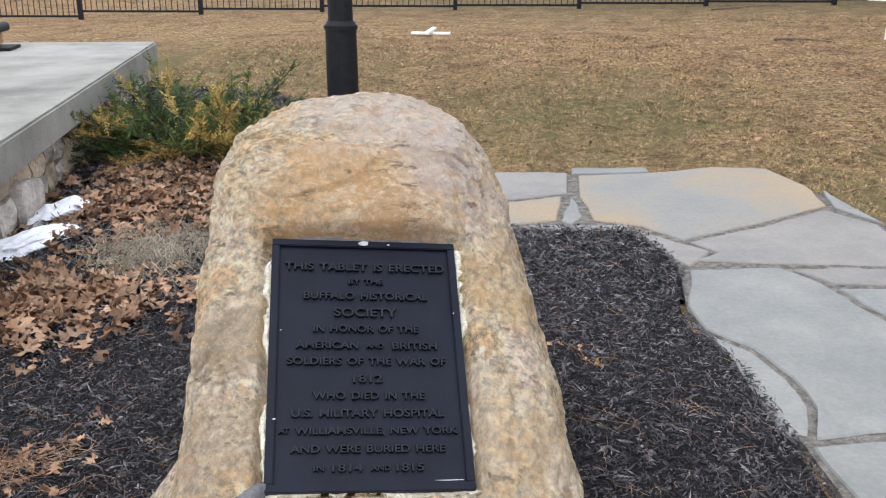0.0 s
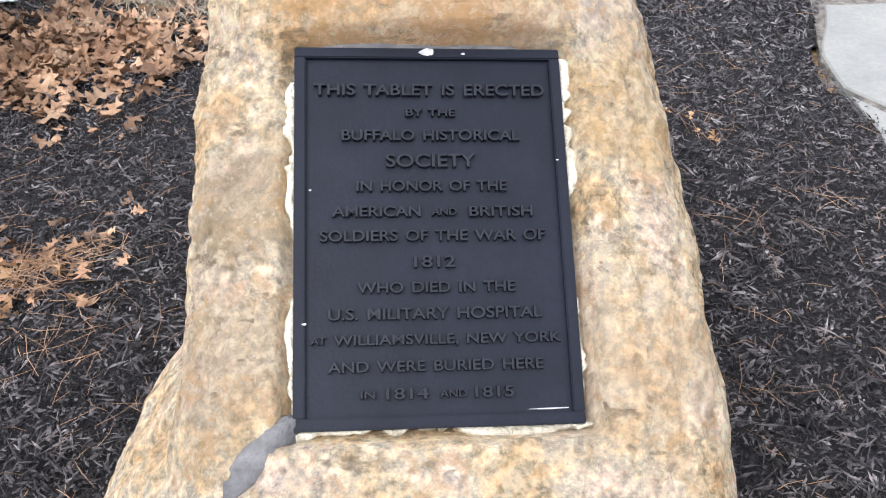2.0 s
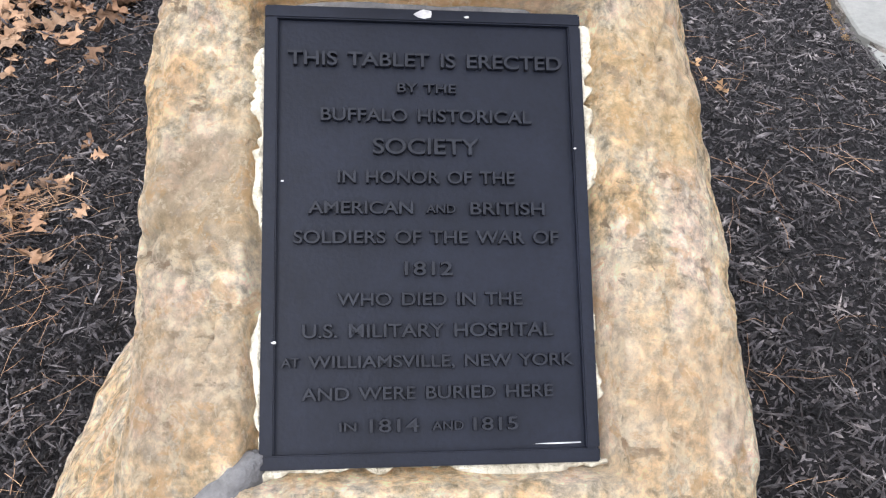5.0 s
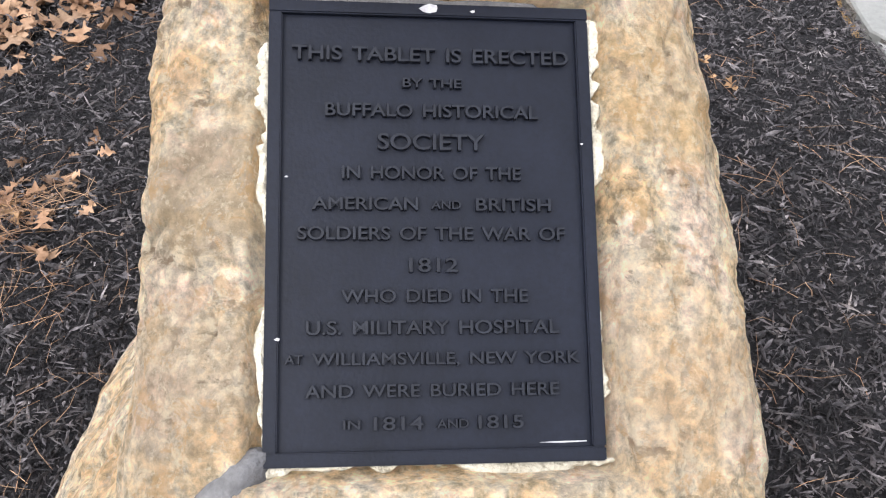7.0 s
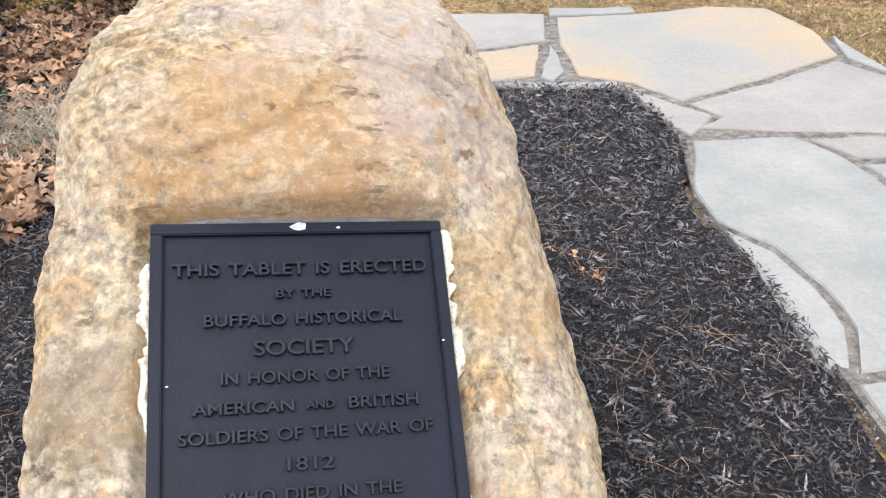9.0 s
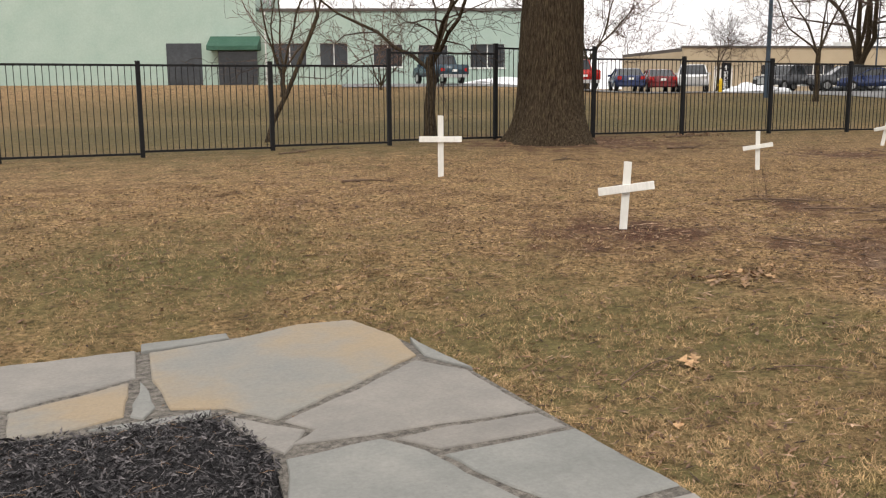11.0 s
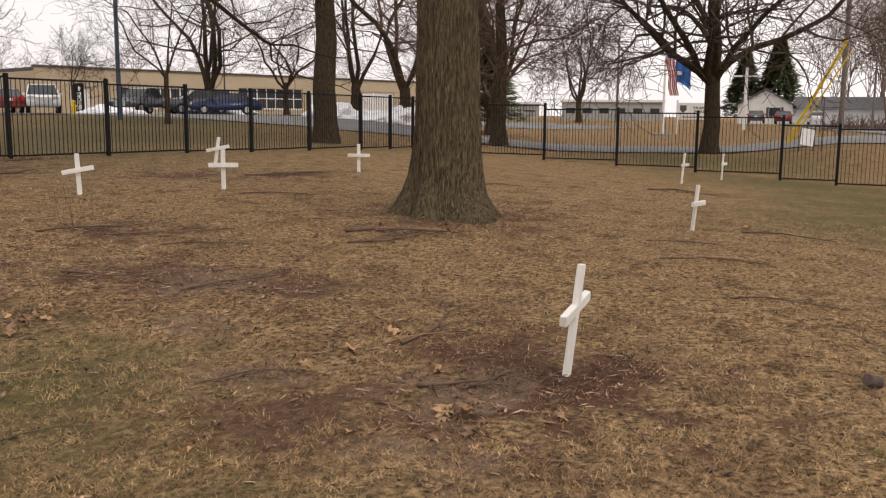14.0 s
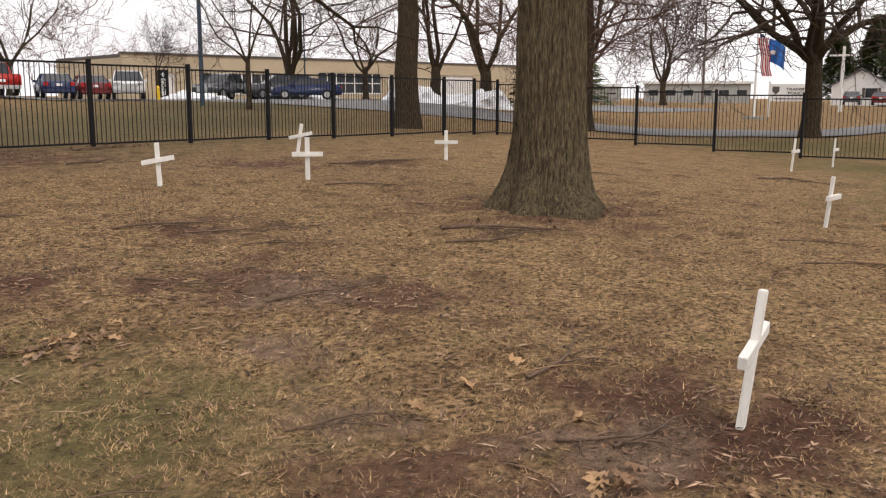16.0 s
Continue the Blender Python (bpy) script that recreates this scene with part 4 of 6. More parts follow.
def bare_tree(name, x, y, height, r, seed, label, fork=0.3, stems=3, spread=0.55, last=3, twig=None, thin=0.011, droop=0.0, group="bare trees", lean=(0, 0), category="tree", leader=0):
    rnd = random.Random(seed)
    t = thing(name, pose(x, y, lawn_z(x, y) - 0.05), label, category, group)
    out = []
    top = Vector((lean[0] * height, lean[1] * height, fork * height))
    pts = [Vector((0, 0, -0.15)), Vector((0, 0, 0.02)), top * 0.12 + Vector((0, 0, 0.15)), top * 0.4 + Vector((rnd.gauss(0, r * 0.12), rnd.gauss(0, r * 0.12), 0)), top * 0.75 + Vector((rnd.gauss(0, r * 0.15), rnd.gauss(0, r * 0.15), 0)), top]
    rad = [r * 1.55, r * 1.4, r * 1.1, r, r * 0.92, r * 0.86]
    if leader == 0:
        pts += [top + Vector((0, 0, r * 0.7)), top + Vector((0, 0, r * 1.5))]
        rad += [r * 0.7, r * 0.12]
    a0 = rnd.uniform(0, 6.28)
    for k in range(stems):
        a = a0 + 6.28 * k / stems + rnd.gauss(0, 0.3)
        s = spread * rnd.uniform(0.6, 1.3)
        start = top - Vector((0, 0, r * rnd.uniform(0.2, 1.6)))
        grow(rnd, start, Vector((math.cos(a) * s, math.sin(a) * s, 1)), height * (1 - fork) * rnd.uniform(0.6, 0.8), r * rnd.uniform(0.38, 0.52), 1, last, out, droop)
    for k in range(leader):
        f = fork + (0.92 - fork) * (k + rnd.random()) / leader
        if k == 0:
            tall = [top + Vector((rnd.gauss(0, 0.1), rnd.gauss(0, 0.1), (0.95 - fork) * height * q / 6)) for q in range(7)]
            pts += tall[1:]
            rad += [r * 0.86 * (1 - q / 6.6) for q in range(1, 7)]
        a = k * 2.4 + rnd.gauss(0, 0.4)
        grow(rnd, Vector((top.x, top.y, f * height)), Vector((math.cos(a), math.sin(a), rnd.uniform(0.0, 0.6))), height * 0.30 * (1.25 - f), r * 0.24 * (1.15 - f), 2, last, out, droop)
    vt, ft = [], []
    tube(vt, ft, pts, rad, 14)
    v1, f1 = limbs(out, 1, 1, (8, 8))
    k = len(vt)
    raw("trunk", vt + v1, ft + [tuple(i + k for i in f) for f in f1], M_BARK, t, True)
    v, f = limbs(out, 2, 9, (6, 6, 4, 3, 3), thin)
    raw("crown", v, f, twig or M_TWIG, t)
    return t


def oak(x, y, r, flare, seed, height, arms, label, bark):
    """A broad old trunk with furrowed bark, root flare and limbs."""
    rnd = random.Random(seed)
    z0 = lawn_z(x, y)
    t = thing("oak_tree", pose(x, y, z0), label, "tree", "old oaks")
    sides, rings = 220, 170
    verts, faces = [], []
    for j in range(rings):
        h = -0.15 + (height + 0.15) * (j / (rings - 1)) ** 1.35
        low = max(h, 0)
        R = r * (1 - 0.022 * low) + (flare - r) * math.exp(-low / 0.34) * 0.75 + (flare - r) * 0.25 * math.exp(-low / 1.0)
        for k in range(sides):
            a = 2 * math.pi * k / sides
            c, s = math.cos(a), math.sin(a)
            lobe = 0.16 * math.exp(-low / 0.3) * (flare - r) * 2.2 * math.sin(a * 5 + seed + 1.2 * math.sin(a * 2))
            fur = noise.ridged_multi_fractal((c * 9.0 * (r / 0.45), s * 9.0 * (r / 0.45), h * 2.0 + seed), 0.9, 2.2, 4, 1.0, 2.0)
            q = R + lobe + 0.022 * (fur - 1.2) + 0.03 * noise.noise((c * 1.3, s * 1.3, h * 0.6 + seed * 3))
            verts.append((c * q + 0.012 * h * math.sin(seed), s * q, h))
    for j in range(rings - 1):
        for k in range(sides):
            a, q = j * sides, (k + 1) % sides
            faces.append((a + k, a + q, a + sides + q, a + sides + k))
    faces.append(tuple((rings - 1) * sides + k for k in range(sides)))
    raw("trunk", verts, faces, bark, t, True)
    for h, a, up, length, rr, droop in arms:
        out = []
        a = radians(a)
        grow(rnd, Vector((math.sin(a) * r * 0.6, math.cos(a) * r * 0.6, h)), Vector((math.sin(a), math.cos(a), up)), length, rr, 1, 4 if h < 6 else 3, out, droop)
        v, f = limbs(out, 1, 9, (8, 9, 6, 4, 3), 0.006)
        raw("limb", v, f, M_BARK if rr > 0.15 else M_TWIG, t, True)
    return t


oak(10.33, 17.2, 0.67, 1.0, 2, 9, ((3.45, -58, 0.22, 5.0, 0.24, -0.02), (4.3, 95, 0.35, 6.0, 0.17, 0.35), (5.5, 200, 0.5, 6, 0.2, 0.1), (6.5, -20, 0.7, 6, 0.2, 0.0), (7.5, 60, 0.9, 6, 0.2, 0.0)), "massive old oak with furrowed grey-brown bark inside the fence", M_BARK)
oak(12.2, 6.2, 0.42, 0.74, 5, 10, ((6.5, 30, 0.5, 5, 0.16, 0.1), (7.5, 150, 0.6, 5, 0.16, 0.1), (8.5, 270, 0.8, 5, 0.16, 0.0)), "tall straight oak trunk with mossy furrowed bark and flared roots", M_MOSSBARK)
bare_tree("maple_tree", 31.3, 21.4, 17, 0.44, 11, "large bare maple with a thick trunk beyond the fence", 0.32, 2, 0.5, 4, thin=0.008, leader=12)
bare_tree("maple_tree", 39.6, 17.6, 13, 0.36, 12, "bare dark-barked tree with dense low branches by the driveway", 0.2, 0, 0.8, 5, M_REDTWIG, 0.009, 0.12, leader=34)
bare_tree("maple_tree", 42.5, 8.7, 12, 0.36, 23, "bare spreading tree with drooping boughs by the driveway", 0.29, 9, 1.3, 4, M_TWIG, 0.012, 0.26, leader=14)
bare_tree("scrub_tree", 9.15, 20.75, 6.2, 0.13, 34, "crooked scrubby bare tree behind the fence", 0.29, 4, 0.75, 4, thin=0.005, droop=0.1)
bare_tree("scrub_tree", 5.1, 20.5, 5.6, 0.05, 45, "thin bare sapling leaning over behind the fence", 0.5, 2, 0.4, 3, thin=0.005, lean=(0.22, 0.0))
bare_tree("scrub_tree", 12.5, 47, 8, 0.14, 46, "bare young tree before the mint building", 0.12, 5, 0.55, 3, M_REDTWIG, 0.012)
bare_tree("scrub_tree", 19, 50, 4.5, 0.08, 47, "bare shrub before the mint building", 0.08, 7, 0.8, 3, M_REDTWIG, 0.012)
bare_tree("young_tree", 35.3, 33.6, 8, 0.13, 56, "slim bare young tree on the lawn beyond the fence", 0.3, 4, 0.6, 4, thin=0.007)
bare_tree("young_tree", 51.0, 58.5, 5.6, 0.12, 57, "small round-headed bare tree by the car park", 0.34, 4, 0.7, 4, thin=0.008)
bare_tree("young_tree", 41.5, 63, 9.5, 0.25, 58, "bare dense-crowned tree behind the parked cars", 0.25, 5, 0.7, 4, thin=0.010)
bare_tree("old_tree", 55, 48.5, 15, 0.42, 59, "old many-stemmed bare tree before the tan building", 0.12, 5, 0.42, 4, thin=0.010)
bare_tree("old_tree", 62, 46.5, 9.5, 0.24, 60, "bare wide-crowned tree before the tan building", 0.25, 5, 0.75, 4, M_REDTWIG, thin=0.010)
bare_tree("old_tree", 60, 38.5, 16, 0.4, 61, "tall bare tree with several upright stems", 0.14, 4, 0.4, 4, thin=0.010)
bare_tree("old_tree", 57, 32.5, 16, 0.42, 62, "tall russet-twigged bare tree with upright stems", 0.14, 5, 0.42, 4, M_REDTWIG, thin=0.010)
bare_tree("old_tree", 51, 23.2, 12, 0.3, 63, "dark bare tree with dense russet twigs", 0.12, 6, 0.6, 4, M_REDTWIG, thin=0.010)
bare_tree("old_tree", 100.5, 34.7, 11.5, 0.34, 64, "round-headed bare tree far across the lawn", 0.22, 6, 0.65, 4, thin=0.016)


# ---- far woods ----
def woodland(name, places, label, thin, material):
    kinds = []
    for seed in (5, 6, 7):
        rnd = random.Random(seed)
        out = [([Vector((0, 0, -0.3)), Vector((0.1, 0, 3)), Vector((0, 0.1, 6))], [0.085, 0.065, 0.045], 1)]
        for k in range(5):
            a = k * 1.26 + rnd.random()
            grow(rnd, Vector((0, 0, rnd.uniform(2.5, 6))), Vector((0.4 * math.cos(a), 0.4 * math.sin(a), 1)), 6.5, 0.05, 2, 4, out)
        v, f = limbs(out, 1, 9, (3, 5, 4, 3, 3), thin)
        kinds.append((np.array([p[:] for p in v]), f))
    verts, faces, base = [], [], 0
    rnd = random.Random(9)
    for x, y, s in places:
        v, f = kinds[rnd.randrange(3)]
        a = rnd.uniform(0, 6.28)
        c, q = math.cos(a) * s, math.sin(a) * s
        w = v @ np.array(((c, q, 0), (-q, c, 0), (0, 0, s * rnd.uniform(0.9, 1.15)))) + np.array((x, y, ground_z(x, y)))
        lx, ly = rnd.gauss(0, 0.12), rnd.gauss(0, 0.12)
        w[:, 0] += lx * w[:, 2]
        w[:, 1] += ly * w[:, 2]
        verts.append(w)
        faces += [tuple(i + base for i in k) for k in f]
        base += len(v)
    return tagged(raw(name, np.concatenate(verts).tolist(), faces, material), label, "woods", kind="stuff")


rnd = random.Random(21)
woodland("roadside_woods", [(rnd.uniform(76, 125), rnd.uniform(-26, 2.5) + 0.03 * k, rnd.uniform(0.9, 1.35)) for k in range(68)] + [(rnd.uniform(128, 160), rnd.uniform(-8, 13), rnd.uniform(0.9, 1.2)) for k in range(34)], "bare brown roadside woods beyond the road", 0.017, M_WOODS)
woodland("far_woods", [(170 * math.sin(a) * q, 170 * math.cos(a) * q, rnd.uniform(0.7, 1.1)) for a, q in ((radians(8 + 2.0 * k + rnd.gauss(0, 0.6)), rnd.uniform(0.95, 1.35)) for k in range(34))], "distant belt of bare trees on the skyline", 0.035, M_REDTWIG)
thicket_v, thicket_f = [], []
for k in range(2600):
    x, y = rnd.uniform(72, 90), rnd.uniform(-24, 7)
    h = rnd.uniform(0.5, 2.3) * (0.6 if y > 2 else 1)
    z = ground_z(x, y)
    p = Vector((x, y, z - 0.1))
    q = p + Vector((rnd.gauss(0, 0.35), rnd.gauss(0, 0.35), h))
    tube(thicket_v, thicket_f, [p, p.lerp(q, 0.5) + Vector((rnd.gauss(0, 0.1), rnd.gauss(0, 0.1), 0)), q], [0.02, 0.018, 0.01], 3)
tagged(raw("brush_thicket", thicket_v, thicket_f, M_REDTWIG), "russet brush and dry weeds along the road", "brush", kind="stuff")


def conifer(x, y, height, seed, label):
    rnd = random.Random(seed)
    t = thing("conifer_tree", pose(x, y, lawn_z(x, y) - 0.05), label, "tree", "conifers")
    bm = bmesh.new()
    cyl(bm, (0, 0, -0.2), (0, 0, height * 0.95), height * 0.022, 0.02, 8)
    part("trunk", bm, M_BARK, t)
    verts, faces = [], []
    for k in range(7000):
        h = rnd.random() ** 0.8
        R = height * 0.36 * (1 - h) * rnd.uniform(0.25, 1.0) + 0.1
        a = rnd.uniform(0, 6.28)
        p = Vector((math.cos(a) * R, math.sin(a) * R, height * (0.08 + 0.92 * h)))
        s = rnd.uniform(0.25, 0.6) * height / 8
        d = Vector((math.cos(a), math.sin(a), rnd.uniform(-0.5, 0.2)))
        e = d.cross(Vector((0, 0, 1))).normalized() * s * 0.35
        i = len(verts)
        verts += [p + e - Vector((0, 0, s * 0.2)), p - e, p + d * s]
        faces.append((i, i + 1, i + 2))
    raw("crown", verts, faces, M_JUNIPER, t)


conifer(128, 17, 11, 1, "dark green conifer behind the white house")
conifer(130, 21.5, 9.5, 2, "dark green conifer behind the white house")
conifer(54, 25.6, 8.5, 3, "dark conifer half hidden behind bare branches")

# ---- juniper and lamp post by the boulder ----
def juniper():
    rnd = random.Random(4)
    t = thing("juniper_bush", pose(-1.98, 6.5, 0.07), "low spreading green juniper with yellowed tips in the mulch bed", "bush")
    wood, woodf, green, greenf, tips, tipsf = [], [], [], [], [], []
    for b in range(210):
        a = rnd.uniform(0, 6.28)
        up = rnd.uniform(0.02, 0.55)
        d = Vector((math.cos(a) * 1.25, math.sin(a) * 0.75, up)).normalized()
        L = rnd.uniform(0.55, 1.05) * (0.75 if up > 0.5 else 1)
        p = Vector((rnd.gauss(0, 0.12), rnd.gauss(0, 0.08), 0.03))
        pts = [p.copy()]
        for i in range(6):
            d = (d + Vector((rnd.gauss(0, 0.12), rnd.gauss(0, 0.12), rnd.gauss(0.0, 0.08)))).normalized()
            p = p + d * L / 6
            p.z = max(p.z, 0.03)
            pts.append(p.copy())
        tube(wood, woodf, pts, [0.009, 0.008, 0.007, 0.006, 0.005, 0.004, 0.002], 4)
        gold = rnd.random() < 0.28
        for i in range(1, 7):
            for _ in range(8):
                q = pts[i - 1].lerp(pts[i], rnd.random())
                e = (d * rnd.uniform(0.4, 1.0) + Vector((rnd.gauss(0, 0.5), rnd.gauss(0, 0.5), rnd.gauss(0.15, 0.4)))).normalized()
                s = rnd.uniform(0.07, 0.15)
                side = e.cross(Vector((rnd.gauss(0, 1), rnd.gauss(0, 1), 1))).normalized()
                yellow = gold and i > 3
                V, F = (tips, tipsf) if yellow else (green, greenf)
                for m in range(5):
                    c = q + e * s * m / 5
                    w = 0.028 * (1 - m / 6)
                    for sg in (-1, 1):
                        f = c + (side * sg + e * 0.9).normalized() * w * 1.5
                        n = e.cross(side) * 0.0035
                        k = len(V)
                        V += [c + n, c - n + e * 0.008, f]
                        F.append((k, k + 1, k + 2))
                k = len(V)
                V += [q + side * 0.003, q - side * 0.003, q + e * (s + 0.02)]
                F.append((k, k + 1, k + 2))
    raw("branch", wood, woodf, M_BRANCH, t)
    raw("foliage", green, greenf, M_JUNIPER, t)
    raw("tip_foliage", tips, tipsf, M_JUNIPER_TIP, t)["label"] = "yellowed juniper tips"


juniper()
lamp = thing("lamp_post", pose(-0.98, 7.42, 0.1), "black fluted cast-iron lamp post with a wider base", "lamp post")
bm = bmesh.new()
for a, b, ra, rb in ((-0.1, 0.12, 0.19, 0.17), (0.12, 0.2, 0.16, 0.135), (0.2, 0.80, 0.13, 0.126), (0.80, 0.835, 0.136, 0.136), (0.835, 0.87, 0.128, 0.105)):
    cyl(bm, (0, 0, a), (0, 0, b), ra, rb, 28)
part("base", bm, M_IRON, lamp)
part("shaft", cyl(bmesh.new(), (0, 0, 0.86), (0, 0, 3.4), 0.101, 0.075, 16), M_IRON, lamp)
bm = bmesh.new()
cyl(bm, (0, 0, 3.4), (0, 0, 3.5), 0.11, 0.14, 20)
cyl(bm, (0, 0, 3.5), (0, 0, 3.9), 0.13, 0.2, 20)
cyl(bm, (0, 0, 3.9), (0, 0, 4.08), 0.21, 0.03, 20)
part("lantern", bm, M_IRON, lamp)

# ---- stone-faced platform ----
W0, W1 = Vector((-2.10, 3.2, 0)), Vector((-3.17, 9.43, 0))
plat = thing("platform", Matrix(), "raised concrete platform with a field-stone face", "platform", kind="structure")
along = (W1 - W0).normalized()
bm = bmesh.new()
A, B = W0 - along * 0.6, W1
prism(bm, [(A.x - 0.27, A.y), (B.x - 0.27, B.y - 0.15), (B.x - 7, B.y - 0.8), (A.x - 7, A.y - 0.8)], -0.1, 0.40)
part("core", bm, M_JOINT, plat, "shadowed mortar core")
bm = bmesh.new()
prism(bm, [(A.x, A.y), (B.x, B.y), (B.x - 7, B.y - 0.6), (A.x - 7, A.y - 0.8)], 0.405, 0.60)
bmesh.ops.bevel(bm, geom=[e for e in bm.edges if e.verts[0].co.z > 0.55 and e.verts[1].co.z > 0.55], offset=0.015, segments=2, affect="EDGES")
part("concrete_slab", bm, M_CONCRETE, plat, "pale weathered concrete slab with a drip-stained edge")
rnd = random.Random(8)
s = 0.0
total = (B - A).length
while s < total - 0.1:
    w = rnd.uniform(0.16, 0.42)
    split = rnd.choice((1, 2, 2, 3))
    zs = sorted([0.0, 0.40] + [0.40 * (k + rnd.uniform(-0.25, 0.25)) / split for k in range(1, split)])
    for z0, z1 in zip(zs, zs[1:]):
        bm = bmesh.new()
        L, H = min(w, total - s) - 0.02, z1 - z0 - 0.018
        bmesh.ops.create_cube(bm, size=1)
        bmesh.ops.subdivide_edges(bm, edges=bm.edges, cuts=2, use_grid_fill=True)
        off = rnd.random() * 50
        for v in bm.verts:
            p = v.co
            rnd_n = noise.noise_vector(p * 2.5 + Vector((off, 0, 0)))
            k = 1 - rnd.uniform(0.0, 0.12) * (abs(p.x) > 0.4) * (abs(p.z) > 0.4)
            v.co = Vector((p.x * L * k, p.y * 0.2 * (1 - 0.06 * ((abs(p.x) > 0.4) + (abs(p.z) > 0.4))), p.z * H * k)) + Vector((rnd_n.x * 0.02, rnd_n.y * 0.035, rnd_n.z * 0.015))
        o = part("stone", bm, rnd.choice((M_WALLSTONE, M_WALLSTONE, M_TANSTONE)), plat)
        c = A + along * (s + w / 2)
        o.matrix_basis = Matrix.Translation((c.x - 0.20, c.y, (z0 + z1) / 2 + ground_z(c.x, c.y) * 0.5)) @ pose(0, 0, 0, 0, 0, math.degrees(math.atan2(along.y, along.x)))
    s += w
for x, y, a, b, c in ((-2.52, 4.85, 0.11, 0.13, 0.13),):
    bm = bmesh.new()
    bmesh.ops.create_cube(bm, size=2)
    bmesh.ops.subdivide_edges(bm, edges=bm.edges, cuts=4, use_grid_fill=True)
    for v in bm.verts:
        v.co = Vector((v.co.x * a, v.co.y * b, v.co.z * c)) * (0.78 + 0.22 / max(v.co.length / 1.2, 0.6)) + noise.noise_vector(v.co * 1.8) * 0.025
    o = part("field_stone", bm, M_WALLSTONE, None, "", True)
    o.location = (x, y, 0.06 + c * 0.7)
    tagged(o, "loose pale field stone at the foot of the platform", "stone", "loose stones")
# a field gun's wheel and trail stand on the platform
gun = thing("field_gun", pose(-3.5, 5.46, 0.60, 0, 0, 33), "wooden field gun carriage with an iron-tyred spoked wheel on the platform", "gun carriage")
bm = bmesh.new()
ring = []
for k in range(48):
    t = 2 * math.pi * k / 48
    ring.append([bm.verts.new((r * math.cos(t), y, 0.62 + r * math.sin(t))) for r, y in ((0.60, -0.04), (0.60, 0.04), (0.48, 0.04), (0.48, -0.04))])
for p, q in zip(ring, ring[1:] + ring[:1]):
    for j in range(4):
        bm.faces.new((p[j], p[(j + 1) % 4], q[(j + 1) % 4], q[j]))
part("felloe", bm, M_ORANGE, gun)
bm = bmesh.new()
ring = []
for k in range(48):
    t = 2 * math.pi * k / 48
    ring.append([bm.verts.new((r * math.cos(t), y, 0.62 + r * math.sin(t))) for r, y in ((0.62, -0.045), (0.62, 0.045), (0.601, 0.045), (0.601, -0.045))])
for p, q in zip(ring, ring[1:] + ring[:1]):
    for j in range(4):
        bm.faces.new((p[j], p[(j + 1) % 4], q[(j + 1) % 4], q[j]))
part("iron_tyre", bm, M_IRON, gun)
for k in range(12):
    t = 2 * math.pi * k / 12
    part("spoke", cyl(bmesh.new(), (0.08 * math.cos(t), 0, 0.62 + 0.08 * math.sin(t)), (0.5 * math.cos(t), 0, 0.62 + 0.5 * math.sin(t)), 0.028, 0.02, 8), M_ORANGE, gun)
part("hub", cyl(bmesh.new(), (0, -0.14, 0.62), (0, 0.14, 0.62), 0.1, 0.08, 18), M_ORANGE, gun)
part("axle", cyl(bmesh.new(), (0, 0.1, 0.62), (0, 1.3, 0.62), 0.04, None, 10), M_IRON, gun)
part("trail", boxed((-1.4, 1.0, 0.05), (0.2, 1.22, 0.5), 0.02), M_ORANGE, gun)
car_end = thing("gun_trail", pose(-4.42, 8.65, 0.60, 0, 0, 12), "varnished oak block with black iron fittings on the platform", "gun carriage")
part("block", boxed((-0.5, -0.16, 0.03), (0.0, 0.16, 0.36), 0.02), M_ORANGE, car_end)
part("iron_band", boxed((-0.3, -0.17, 0.36), (0.01, 0.17, 0.40), 0.006), M_IRON, car_end)
part("iron_ring", cyl(bmesh.new(), (0.02, -0.2, 0.2), (0.02, 0.2, 0.2), 0.045), M_IRON, car_end)
part("foot", boxed((-0.5, -0.2, 0.0), (0.14, 0.2, 0.03), 0.006), M_IRON, car_end)


def snow(x, y, lx, ly, h, seed, label, turn=0):
    bm = bmesh.new()
    bmesh.ops.create_icosphere(bm, subdivisions=5, radius=1)
    off = Vector((seed * 7.3, 0, 0))
    for v in bm.verts:
        p = v.co
        q = 1 + 0.35 * noise.fractal(p * 1.6 + off, 1.0, 2.0, 4)
        v.co = Vector((p.x * lx * q, p.y * ly * q, max(p.z, -0.12) * h * (1 + 0.5 * noise.noise(p * 2.5 + off))))
    o = part("snow_heap", bm, M_SNOW, None, "", True)
    o.matrix_basis = pose(x, y, lawn_z(x, y) - 0.01, 0, 0, turn)
    return tagged(o, label, "snow", "snow piles")


o = snow(-2.30, 4.95, 0.24, 0.11, 0.07, 1, "patch of old snow along the platform's foot", 78)
o.location.z = 0.06
o = snow(-2.24, 4.4, 0.32, 0.12, 0.06, 2, "thin patch of old snow on the mulch", 70)
o.location.z = 0.06
snow(47.6, 32.2, 1.6, 1.2, 0.95, 3, "ploughed heap of grey-white snow by the car park", -50)
snow(48.9, 30.0, 1.5, 1.0, 0.65, 4, "ploughed heap of grey-white snow by the car park", -50)
snow(49.6, 28.3, 1.5, 1.1, 1.05, 5, "ploughed heap of grey-white snow by the car park", -50)
snow(44.6, 47.8, 2.2, 0.8, 0.5, 6, "low ridge of ploughed snow by the cars", -40)
snow(54.5, 47, 3.0, 0.9, 0.55, 7, "low ridge of ploughed snow by the cars", -40)
snow(31, 56.5, 3.0, 0.9, 0.5, 8, "low ridge of ploughed snow by the building", -20)


